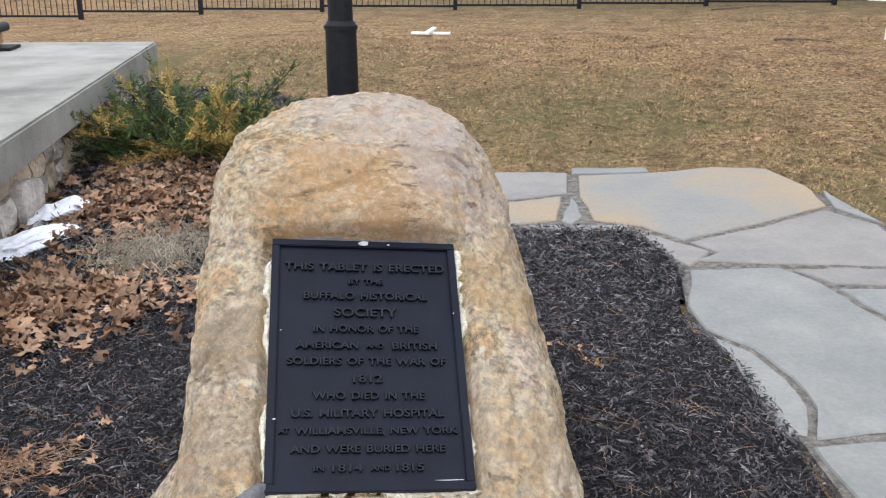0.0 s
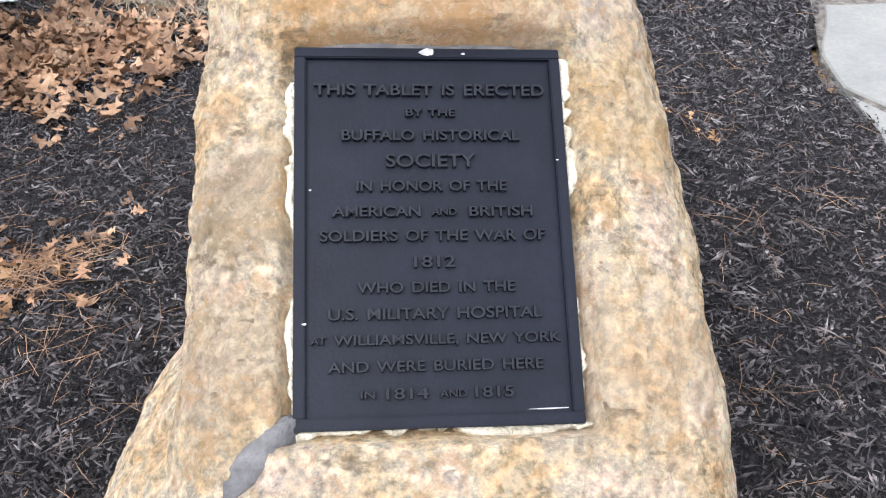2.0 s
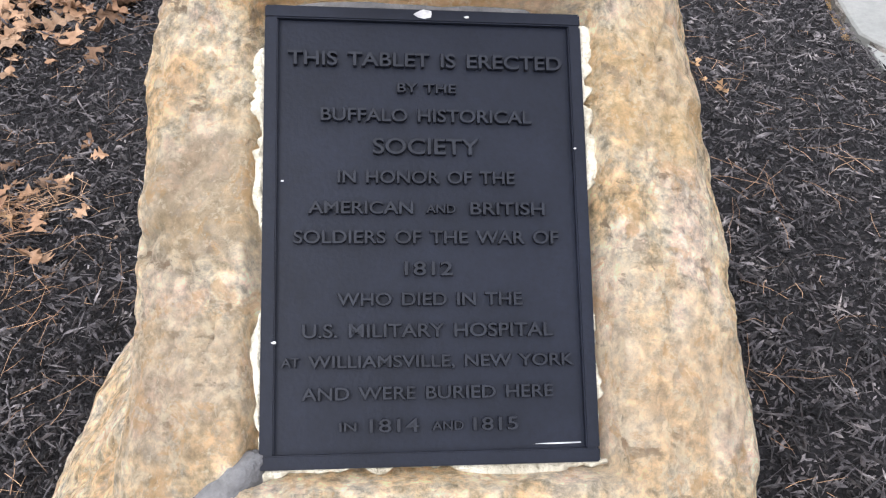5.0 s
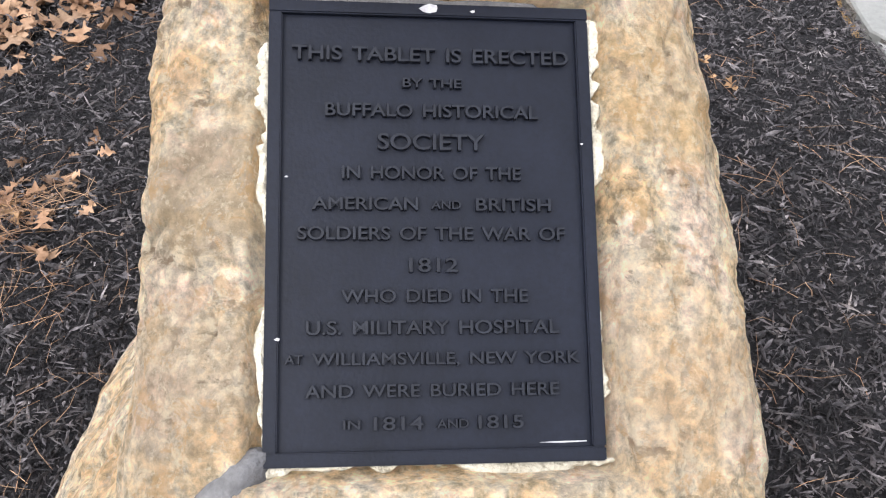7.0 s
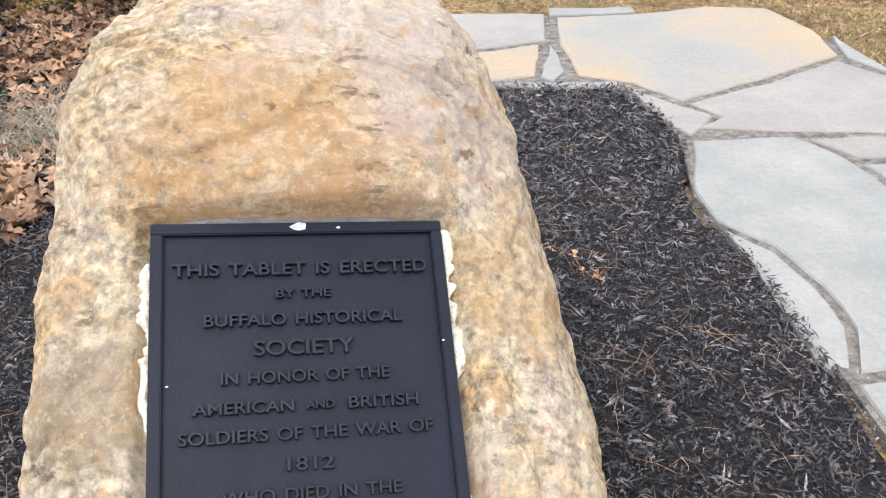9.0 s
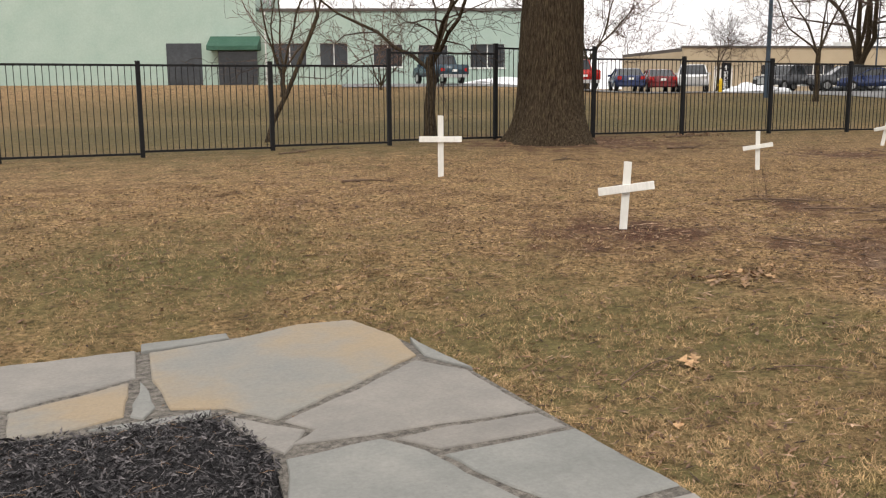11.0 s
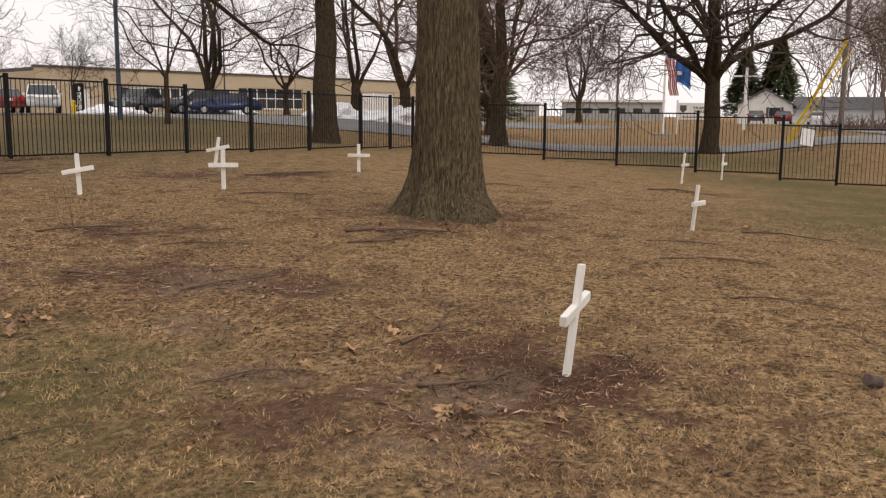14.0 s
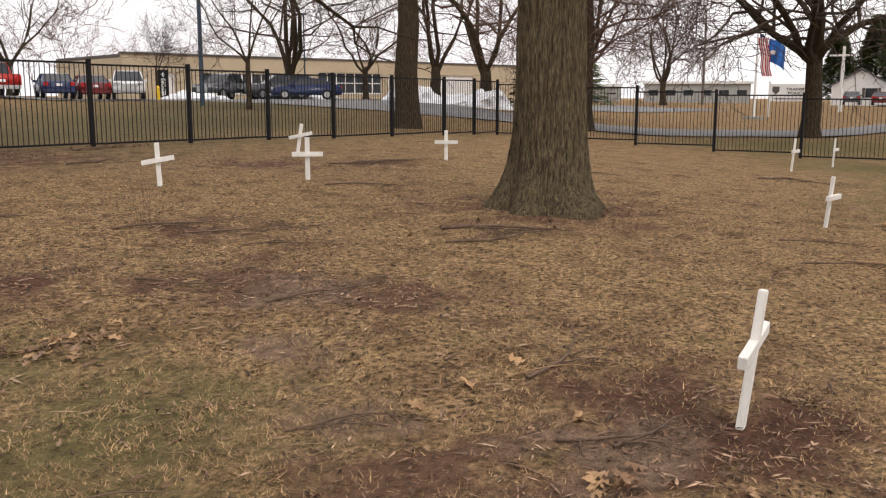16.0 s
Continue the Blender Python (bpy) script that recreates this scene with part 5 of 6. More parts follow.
# ---- buildings ----
def facade(parent, length, z0, z1, depth, openings, material, name="wall"):
    """A wall along local x with real openings (x0, x1, z0, z1), its face at y = 0 and its back at y = depth."""
    xs = sorted({0.0, length, *[o[0] for o in openings], *[o[1] for o in openings]})
    zs = sorted({z0, z1, *[o[2] for o in openings], *[o[3] for o in openings]})
    bm = bmesh.new()
    for xa, xb in zip(xs, xs[1:]):
        for za, zb in zip(zs, zs[1:]):
            mx, mz = (xa + xb) / 2, (za + zb) / 2
            if not any(o[0] < mx < o[1] and o[2] < mz < o[3] for o in openings):
                box(bm, (xa, 0, za), (xb, depth, zb))
    bmesh.ops.remove_doubles(bm, verts=bm.verts, dist=0.001)
    return part(name, bm, material, parent)


def window(parent, x0, x1, z0, z1, back, cols, rows, bar=0.06, frame_mat=None):
    w = part("window", boxed((x0, back, z0), (x1, back + 0.03, z1)), M_PANE, parent, "dark reflecting glazing")
    bm = bmesh.new()
    for i in range(cols + 1):
        x = x0 + (x1 - x0) * i / cols
        box(bm, (max(x - bar / 2, x0), back - 0.05, z0), (min(x + bar / 2, x1), back - 0.002, z1))
    for j in range(rows + 1):
        z = z0 + (z1 - z0) * j / rows
        box(bm, (x0, back - 0.045, max(z - bar / 2, z0)), (x1, back - 0.004, min(z + bar / 2, z1)))
    part("window_frame", bm, frame_mat or M_TRIM, w)
    part("sill", boxed((x0 - 0.1, -0.08, z0 - 0.1), (x1 + 0.1, back, z0 - 0.005)), M_TRIM, w)


mint = thing("mint_building", pose(8.0, 72.97, 0, 0, 0, math.degrees(math.atan2(-12.67, 30))), "low mint-green block building with dark windows and a green awning", "building")
wins = [(10.4, 12.9, 3.5, 5.1), (13.9, 16.0, 3.45, 5.1), (17.9, 20.1, 3.35, 5.0), (21.3, 23.5, 3.3, 4.95), (25.2, 27.8, 3.25, 5.0)]
gate = [(2.6, 5.2, 1.9, 5.1), (6.4, 9.3, 1.9, 4.6)]
facade(mint, 33, 1.5, 7.4, 0.4, wins + gate, M_MINT)
for k, o in enumerate(wins):
    window(mint, *o, 0.18, 2, 1)
for o in gate:
    part("doorway", boxed((o[0], 0.3, o[2]), (o[1], 0.34, o[3])), M_PANE, mint, "dark recessed doorway")
part("roof", boxed((0, 0.4, 7.1), (33, 14, 7.4)), M_COPING, mint)
part("coping", boxed((9.5, -0.12, 7.4), (33.1, 0.5, 7.62)), M_COPING, mint, "dark roof edge")
part("back_wall", boxed((32.6, 0.4, 1.5), (33, 14, 7.1)), M_MINT, mint)
bm = bmesh.new()
box(bm, (-16, -0.35, 1.5), (9.3, -0.001, 12.6))
box(bm, (8.9, 0, 7.62), (9.3, 12, 12.6))
part("tower_wall", bm, M_MINT, mint)
for x0, x1, z0, z1 in ((0.4, 3.8, 8.6, 10.2), (-4.5, -1.2, 8.6, 10.2)):
    part("window", boxed((x0, -0.4, z0), (x1, -0.352, z1)), M_PANE, mint, "dark upper window")
for y in (3, 6):
    part("window", boxed((9.301, y, 8.4), (9.34, y + 1.2, 9.9)), M_PANE, mint, "dark upper window")
for o in gate:
    part("doorway", boxed((o[0], -0.37, o[2]), (o[1], -0.352, o[3])), M_PANE, mint, "dark recessed doorway")
bm = bmesh.new()
prism(bm, [(0, 0), (-1.6, -0.75), (-1.6, -1.05), (0, -1.05)], 5.9, 9.6)
o = part("awning", bm, M_DARKMINT, mint, "dark green canvas awning")
o.matrix_basis = Matrix(((0, 0, 1, 0), (1, 0, 0, -0.36), (0, 1, 0, 5.6), (0, 0, 0, 1)))
part("downpipe", cyl(bmesh.new(), (9.9, -0.1, 1.6), (9.9, -0.1, 7.4), 0.06, None, 8), M_TRIM, mint)

tan = thing("tan_building", pose(60.7, 74.7, 0, 0, 0, math.degrees(math.atan2(-14.9, 51.3))), "long low tan stucco building with white-framed windows", "building")
bays = [(3.3, 5.4, 1.3, 3.9), (8.4, 16.4, 1.9, 4.0), (17.5, 19.0, 1.3, 4.0), (22.5, 31.5, 2.0, 4.3), (32.5, 34.5, 1.3, 4.3), (39.5, 46.5, 1.4, 4.3)]
facade(tan, 62, 0.4, 5.65, 0.4, bays, M_TAN)
part("coping", boxed((-0.1, -0.12, 5.65), (62.1, 0.5, 5.85)), M_COPING, tan, "dark roof edge")
part("roof", boxed((0, 0.4, 5.3), (62, 18, 5.65)), M_COPING, tan)
part("end_wall", boxed((0, 0.4, 0.4), (0.4, 18, 5.3)), M_TAN, tan)
for k, o in enumerate(bays):
    if k in (0, 2, 4):
        part("door", boxed((o[0], 0.22, o[2]), (o[1], 0.28, o[3])), M_TRIM, tan, "pale panelled door")
    elif k == 5:
        for q in range(2):
            part("garage_door", boxed((o[0] + 3.6 * q, 0.2, o[2]), (o[0] + 3.6 * q + 3.4, 0.28, o[3])), M_TRIM, tan, "white overhead door")
    else:
        window(tan, *o, 0.2, 7, 2, 0.12)
for x, h in ((20, 0.9), (27, 0.6), (41, 0.8)):
    part("roof_unit", boxed((x, 5, 5.65), (x + 1.8, 6.5, 5.65 + h)), M_TRIM, tan)

house = thing("white_house", pose(119.8, 20.6, 0.9, 0, 0, -85), "small white clapboard house with a grey gabled roof", "house")
bm = bmesh.new()
prism(bm, [(0, -0.5), (6.4, -0.5), (6.4, 2.1), (3.2, 3.9), (0, 2.1)], 0, 9)
o = part("wall", bm, M_TRIM, house)
o.matrix_basis = Matrix(((1, 0, 0, 0), (0, 0, 1, 0), (0, 1, 0, 0), (0, 0, 0, 1)))
bm = bmesh.new()
for sgn in (-1, 1):
    q = [(3.2, 4.0), (3.2, 4.15), (3.2 + sgn * 3.6, 2.05), (3.2 + sgn * 3.6, 1.9)]
    prism(bm, q, -0.3, 9.2)
o = part("roof", bm, M_ROOF, house)
o.matrix_basis = Matrix(((1, 0, 0, 0), (0, 0, 1, 0), (0, 1, 0, 0), (0, 0, 0, 1)))
w = part("window", boxed((3.7, -0.03, 0.7), (5.0, -0.002, 1.8)), M_PANE, house)
part("shutter", boxed((3.35, -0.05, 0.65), (3.65, -0.002, 1.85)), M_COPING, w)
part("shutter", boxed((5.05, -0.05, 0.65), (5.35, -0.002, 1.85)), M_COPING, w)
part("wing_wall", boxed((6.4, 1.0, -0.6), (19, 8, 1.7)), M_TRIM, house)
bm = bmesh.new()
prism(bm, [(0.6, 1.7), (8.4, 1.7), (4.5, 3.2)], 6.41, 19.3)
o = part("wing_roof", bm, M_ROOF, house)
o.matrix_basis = Matrix(((0, 0, 1, 0), (1, 0, 0, 0), (0, 1, 0, 0), (0, 0, 0, 1)))


def shed(x, y, turn, L, h, label, wall, panes):
    t = thing("low_building", pose(x, y, ground_z(x, y) - 0.3, 0, 0, turn), label, "building", "low far buildings")
    ops = [(L * (k + 0.25) / panes, L * (k + 0.8) / panes, 1.3, h - 0.9) for k in range(panes)]
    facade(t, L, 0, h, 0.3, ops, wall)
    for o in ops:
        part("window", boxed((o[0], 0.15, o[2]), (o[1], 0.2, o[3])), M_PANE, t)
    part("roof", boxed((-0.3, -0.3, h), (L + 0.3, 12, h + 0.35)), M_TRIM, t)


shed(125.4, 59, -68, 9, 2.4, "long pale low building across the road", M_PALEWALL, 3)
shed(133, 48.6, -71, 15, 3.0, "long pale flat-roofed building across the road", M_PALEWALL, 6)


# ---- vehicles ----
def vehicle(name, x, y, turn, kind, paint, label):
    """A parked vehicle; its nose points along local x."""
    t = thing(name, pose(x, y, lawn_z(x, y) + 0.05, 0, 0, turn), label, "car", "parked vehicles")
    if kind == "sedan":
        L, W, low, cab = 4.8, 1.8, [(-2.4, 0.3), (-2.42, 0.7), (-2.3, 0.98), (-1.5, 1.03), (1.0, 0.98), (2.1, 0.84), (2.4, 0.66), (2.42, 0.3)], [(-1.85, 0.98), (-1.05, 1.4), (-0.2, 1.46), (0.45, 1.40), (1.3, 0.95)]
    elif kind == "suv":
        L, W, low, cab = 4.8, 1.9, [(-2.35, 0.4), (-2.4, 0.8), (-2.35, 1.12), (-1.5, 1.15), (1.1, 1.12), (2.2, 1.02), (2.38, 0.8), (2.4, 0.4)], [(-2.3, 1.1), (-2.05, 1.68), (-0.5, 1.76), (0.4, 1.7), (1.25, 1.08)]
    else:
        L, W, low, cab = 5.6, 1.95, [(-2.8, 0.5), (-2.8, 1.15), (-0.55, 1.15), (1.3, 1.15), (2.5, 1.05), (2.75, 0.85), (2.8, 0.45)], [(-0.75, 1.1), (-0.55, 1.78), (0.2, 1.83), (0.75, 1.75), (1.55, 1.1)]
    swing = Matrix(((1, 0, 0, 0), (0, 0, -1, 0), (0, 1, 0, 0), (0, 0, 0, 1)))
    bm = bmesh.new()
    prism(bm, low, -W / 2, W / 2)
    bmesh.ops.bevel(bm, geom=[e for e in bm.edges if abs(e.verts[0].co.z - e.verts[1].co.z) < 0.01], offset=0.07, segments=3, affect="EDGES")
    o = part("body", bm, paint, t, "", True)
    o.matrix_basis = swing
    bm = bmesh.new()
    cx = sum(p[0] for p in cab) / len(cab)
    lo, hi = W / 2 - 0.06, W / 2 - 0.24
    base, top = min(p[1] for p in cab), max(p[1] for p in cab)
    rings = []
    for sg in (-1, 1):
        rings.append([bm.verts.new((px, sg * (lo + (hi - lo) * (pz - base) / (top - base)), pz)) for px, pz in cab])
    bm.faces.new(rings[0])
    bm.faces.new(rings[1][::-1])
    for i in range(len(cab)):
        j = (i + 1) % len(cab)
        bm.faces.new((rings[0][i], rings[1][i], rings[1][j], rings[0][j]))
    part("glass", bm, M_PANE, t, "dark windows")
    bm = bmesh.new()
    roof = [(px, pz) for px, pz in cab[1:-1]]
    vs = []
    for sg in (-1, 1):
        for px, pz in roof:
            vs.append(bm.verts.new((px, sg * (hi + 0.03), pz + 0.012)))
            vs.append(bm.verts.new((px, sg * (hi + 0.03), pz - 0.05)))
    n = len(roof) * 2
    for i in range(0, n - 2, 2):
        bm.faces.new((vs[i], vs[i + 2], vs[n + i + 2], vs[n + i]))
        bm.faces.new((vs[i], vs[i + 1], vs[i + 3], vs[i + 2]))
        bm.faces.new((vs[n + i], vs[n + i + 2], vs[n + i + 3], vs[n + i + 1]))
    part("roof", bm, paint, t)
    for sg in (-1, 1):
        ends = [(cab[0], cab[1]), (cab[-1], cab[-2])] + [((m, base), (m, top - 0.03)) for m in ((cab[0][0] + cab[-1][0]) / 2,)]
        for (ax, az), (bx, bz) in ends:
            f = lambda z: sg * (lo + 0.012 + (hi - lo) * (z - base) / (top - base))
            part("pillar", cyl(bmesh.new(), (ax, f(az), az), (bx, f(bz), bz), 0.04, None, 6), paint, t)
    R, lift = (0.33, 0.0) if kind == "sedan" else (0.38, 0.16)
    tyre = finish("tyre", cyl(bmesh.new(), (0, -0.11, 0), (0, 0.11, 0), R, None, 24), M_TYRE)
    rim = finish("rim", cyl(bmesh.new(), (0, -0.118, 0), (0, 0.118, 0), R * 0.62, R * 0.62, 12), M_CHROME)
    for wx in (-L * 0.29, L * 0.31):
        for sg in (-1, 1):
            wh = shared("wheel", tyre, t, pose(wx, sg * (W / 2 - 0.09), R))
            shared("rim", rim, wh, Matrix())
    for sg in (-1, 1):
        part("headlight", boxed((L / 2 - 0.12, sg * W * 0.36 - 0.2, 0.66 + lift), (L / 2 + 0.01, sg * W * 0.36 + 0.2, 0.84 + lift), 0.02), M_CHROME, t)
        part("tail_light", boxed((-L / 2 - 0.015, sg * W * 0.4 - 0.13, 0.72), (-L / 2 + 0.1, sg * W * 0.4 + 0.13, 0.95), 0.02), M_REDLAMP, t)
        part("mirror", boxed((cab[-1][0] - 0.45, sg * (W / 2 + 0.08) - 0.1, base), (cab[-1][0] - 0.3, sg * (W / 2 + 0.08) + 0.1, base + 0.14), 0.02), paint, t)
    part("grille", boxed((L / 2 - 0.05, -0.48, 0.5), (L / 2 + 0.02, 0.48, 0.78 + lift), 0.02), M_CHROME if kind != "sedan" else M_TYRE, t)
    part("number_plate", boxed((-L / 2 - 0.03, -0.16, 0.72), (-L / 2 - 0.02, 0.16, 0.86)), M_TRIM, t)
    part("bumper", boxed((-L / 2 - 0.06, -W / 2 + 0.05, 0.36), (-L / 2 + 0.1, W / 2 - 0.05, 0.56), 0.03), M_CHROME if kind == "pickup" else paint, t)
    return t


vehicle("pickup_truck", 25.1, 55.3, 85, "pickup", M_CAR_TEAL, "slate-blue pickup truck parked by the mint building")
vehicle("pickup_truck", 31.9, 49.8, 70, "pickup", M_CAR_RED, "bright red pickup truck parked beside the lawn")
vehicle("sedan_car", 36.4, 50.6, 62, "sedan", M_CAR_NAVY, "navy saloon car parked with its tail to the lawn")
vehicle("small_car", 38.6, 50.2, 62, "sedan", M_CAR_WINE, "small dark red car between parked vehicles")
vehicle("suv_car", 40.2, 48.6, -128, "suv", M_CAR_WHITE, "white and grey off-road car parked nose to the lawn")
vehicle("pickup_truck", 50.4, 50.4, 188, "pickup", M_CAR_GREY, "charcoal pickup truck parked in the car park")
vehicle("suv_car", 52.4, 47.2, 150, "suv", M_CAR_GREY, "dark grey estate car parked in the car park")
vehicle("sedan_car", 51.3, 43.6, 130.5, "sedan", M_CAR_NAVY, "dark navy saloon car parked side-on")
vehicle("suv_car", 44.3, -4.2, 100, "suv", M_CAR_WHITE, "white estate car standing on the road")
vehicle("small_car", 112, 17.2, 8, "sedan", M_CAR_GREY, "grey car before the white house")
vehicle("small_car", 112, 14.2, 5, "sedan", M_CAR_WINE, "dark red car before the white house")
vehicle("small_car", 113, 10.8, 5, "sedan", M_CAR_WHITE, "white car before the white house")


# ---- poles, signs and flags ----
def pole(name, x, y, h, r0, r1, material, label, category):
    t = thing(name, pose(x, y, lawn_z(x, y)), label, category)
    part("shaft", cyl(bmesh.new(), (0, 0, -0.2), (0, 0, h), r0, r1, 12), material, t)
    return t


p = pole("parking_lamp", 36.42, 38.05, 7.75, 0.13, 0.1, M_BLUEPOLE, "tall slate-blue car-park light pole", "street lamp")
part("lamp_head", boxed((-0.75, -0.15, 7.7), (0.1, 0.15, 7.88), 0.03), M_BLUEPOLE, p)
p = pole("street_lamp", 58, 49.5, 6.6, 0.07, 0.05, M_BLUEPOLE, "slim grey street lamp by the tan building", "street lamp")
part("lamp_head", boxed((-0.6, -0.12, 6.55), (0.3, 0.12, 6.68), 0.02), M_BLUEPOLE, p)
p = pole("flagpole", 69.6, 17.5, 9.0, 0.10, 0.05, M_TRIM, "white flagpole with two flags", "flagpole")
part("footing", cyl(bmesh.new(), (0, 0, -0.1), (0, 0, 0.18), 0.8, 0.75, 20), M_CONCRETE, p)


def cloth(name, parent, y0, w, z0, h, seed, material, label):
    bm = bmesh.new()
    n, m = 14, 8
    grid = [[bm.verts.new((0.10 * math.sin(i * 0.9 + seed + j * 0.3), y0 - w * i / n, z0 - h * j / m - 0.028 * i * i / n * h)) for j in range(m + 1)] for i in range(n + 1)]
    for i in range(n):
        for j in range(m):
            bm.faces.new((grid[i][j], grid[i + 1][j], grid[i + 1][j + 1], grid[i][j + 1]))
    return part(name, bm, material, parent, label, True)


for k in range(9):
    bm = bmesh.new()
    ring = []
    for i in range(16):
        z = 5.7 - 2.7 * i / 15
        sway = 0.05 * math.sin(i * 0.7)
        for side in (0, 1):
            ring.append(bm.verts.new((-0.15 + 0.07 * math.sin((k + side) * 1.1 + i * 0.2), -0.10 - 0.075 * (k + side) - 0.32 * i / 15 + sway, z)))
    for i in range(15):
        bm.faces.new((ring[2 * i], ring[2 * i + 1], ring[2 * i + 3], ring[2 * i + 2]))
    part("flag_stripe", bm, M_FLAGRED if k % 2 == 0 else M_FLAGWHITE, p, "", True)
cloth("canton", p, -0.1, 0.5, 6.0, 0.9, 1, M_CAR_NAVY, "dark blue canton")
cloth("blue_flag", p, -0.75, 1.15, 5.6, 1.6, 2, M_FLAGBLUE, "bright blue flag in the wind")
bm = bmesh.new()
prism(bm, [(-1.1 + 0.22 * math.cos(a), 4.65 + 0.16 * math.sin(a)) for a in np.linspace(0, 5.8, 12)], -0.16, -0.12)
o = part("emblem", bm, M_FLAGWHITE, p, "plain white emblem")
o.matrix_basis = Matrix(((0, 0, 1, 0), (1, 0, 0, 0), (0, 1, 0, 0), (0, 0, 0, 1)))

sg = thing("office_sign", pose(74.0, 15.9, lawn_z(74.0, 15.9) - 0.28, 0, 0, -76), "white board sign of the police office with a dark shield", "sign")
part("board", boxed((-1.5, -0.05, 1.45), (1.5, 0.05, 2.75), 0.02), M_TRIM, sg)
for x in (-1.55, 1.55):
    part("post", boxed((x - 0.07, -0.07, -0.2), (x + 0.07, 0.07, 2.95), 0.01), M_TRIM, sg)
bm = bmesh.new()
prism(bm, [(-1.35, 2.55), (-0.85, 2.55), (-0.85, 2.2), (-1.1, 1.95), (-1.35, 2.2)], 0.051, 0.06)
o = part("shield", bm, M_COPING, sg, "plain dark shield")
o.matrix_basis = pose(0, 0, 0, 90)
for words, z, w in (("TRANSIT", 2.35, 1.5), ("POLICE", 2.08, 1.2)):
    o = lettering(words, w, 0.2, 0.008, M_COPING, sg, extra=0.02)
    o.matrix_basis = pose(0.35, -0.052, z, 90)
part("text_bar", boxed((-1.2, -0.058, 1.6), (1.2, -0.0505, 1.68)), M_COPING, sg)

vs = thing("visitors_sign", pose(43.0, 48.6, lawn_z(43.0, 48.6), 0, 0, -42), "narrow black upright sign for visitors with an arrow", "sign")
part("board", boxed((-0.3, -0.04, 0.0), (0.3, 0.04, 1.95), 0.01), M_IRON, vs)
o = lettering("VISITORS", 1.3, 0.26, 0.008, M_TRIM, vs, extra=0.02)
o.matrix_basis = pose(0, -0.042, 0.75, 90, 0, 0) @ pose(0, 0, 0, 0, 0, 90)
bm = bmesh.new()
prism(bm, [(-0.12, 1.6), (0, 1.78), (0.12, 1.6), (0.04, 1.62), (0.04, 1.48), (-0.04, 1.48), (-0.04, 1.62)], 0.041, 0.05)
o = part("arrow", bm, M_TRIM, vs)
o.matrix_basis = pose(0, 0, 0, 90)
hy = thing("yellow_bollard", pose(40.3, 46.0, lawn_z(40.3, 46.0)), "small yellow hydrant-like bollard on the lawn's edge", "bollard")
bm = bmesh.new()
cyl(bm, (0, 0, -0.05), (0, 0, 0.75), 0.12, 0.1, 14)
cyl(bm, (0, 0, 0.75), (0, 0, 0.9), 0.13, 0.04, 14)
part("barrel", bm, M_YELLOW, hy)
part("outlet", cyl(bmesh.new(), (-0.2, 0, 0.5), (0.2, 0, 0.5), 0.06), M_YELLOW, hy)

dia = pole("warning_sign", 74.5, 0.15, 2.1, 0.035, 0.035, M_BLUEPOLE, "yellow diamond road sign with a black side-road symbol", "road sign")
bm = bmesh.new()
prism(bm, [(0, -0.55), (0.55, 0), (0, 0.55), (-0.55, 0)], -0.02, 0.02)
o = part("plate", bm, M_SIGNORANGE, dia)
o.matrix_basis = pose(-0.05, 0, 2.75, 90, 0, -88)
bm = bmesh.new()
box(bm, (-0.05, -0.29, 0.021), (0.05, 0.29, 0.03))
box(bm, (0.05, -0.05, 0.021), (0.25, 0.06, 0.03))
o = part("symbol", bm, M_IRON, dia)
o.matrix_basis = pose(-0.05, 0, 2.75, 90, 0, -88)

guy = thing("guy_guard", pose(45.95, 5.9, lawn_z(45.95, 5.9)), "pair of long yellow guy-wire guards slanting from the ground", "guy wire")
part("guard", cyl(bmesh.new(), (0, 0, 0.1), (0.2, -2.27, 4.7), 0.07, None, 8), M_YELLOW, guy)
part("guard", cyl(bmesh.new(), (0.15, -0.15, 0.1), (0.5, -2.5, 4.3), 0.035, None, 8), M_YELLOW, guy)
part("cable", cyl(bmesh.new(), (0.2, -2.27, 4.7), (0.5, -5.5, 11.2), 0.02, None, 6), M_IRON, guy)
for x, y, h, m in ((106.8, 32.2, 10.0, M_WOODPOLE), (85.4, 14.2, 5.4, M_TRIM), (61.3, 4.7, 12, M_WOODPOLE)):
    u = pole("utility_pole", x, y, h, 0.16, 0.12, m, "weathered utility pole beside the road", "utility pole")
    part("crossarm", boxed((-0.06, -1.1, h - 0.8), (0.06, 1.1, h - 0.65)), m, u)
for k in range(3):
    verts, faces = [], []
    a, b = Vector((106.8, 31.3 + k * 0.8, 10.0 - 0.1 * k)), Vector((61.3, 3.9 + k * 0.8, 12.0))
    tube(verts, faces, [a.lerp(b, i / 12) - Vector((0, 0, 1.2 * 4 * (i / 12) * (1 - i / 12))) for i in range(13)], [0.022] * 13, 4)
    tagged(raw("power_line", verts, faces, M_IRON), "thin black power line sagging between poles", "cable", "power lines")
sl = thing("road_lamp", pose(72, 3.4, lawn_z(72, 3.4)), "grey street lamp on a slim arm at the woods", "street lamp")
part("shaft", cyl(bmesh.new(), (0, 0, -0.2), (0, 0, 6.0), 0.09, 0.06, 10), M_WOODPOLE, sl)
part("arm", cyl(bmesh.new(), (0, 0, 5.9), (0, -1.3, 6.2), 0.035, None, 8), M_CHROME, sl)
part("lamp_head", boxed((-0.12, -1.8, 6.15), (0.12, -1.2, 6.28), 0.04), M_TRIM, sl)
st = thing("leaning_sign", pose(41.2, 4.6, lawn_z(41.2, 4.6), 0, 0, -60), "small pale sheet sign leaning on two thin stakes", "sign")
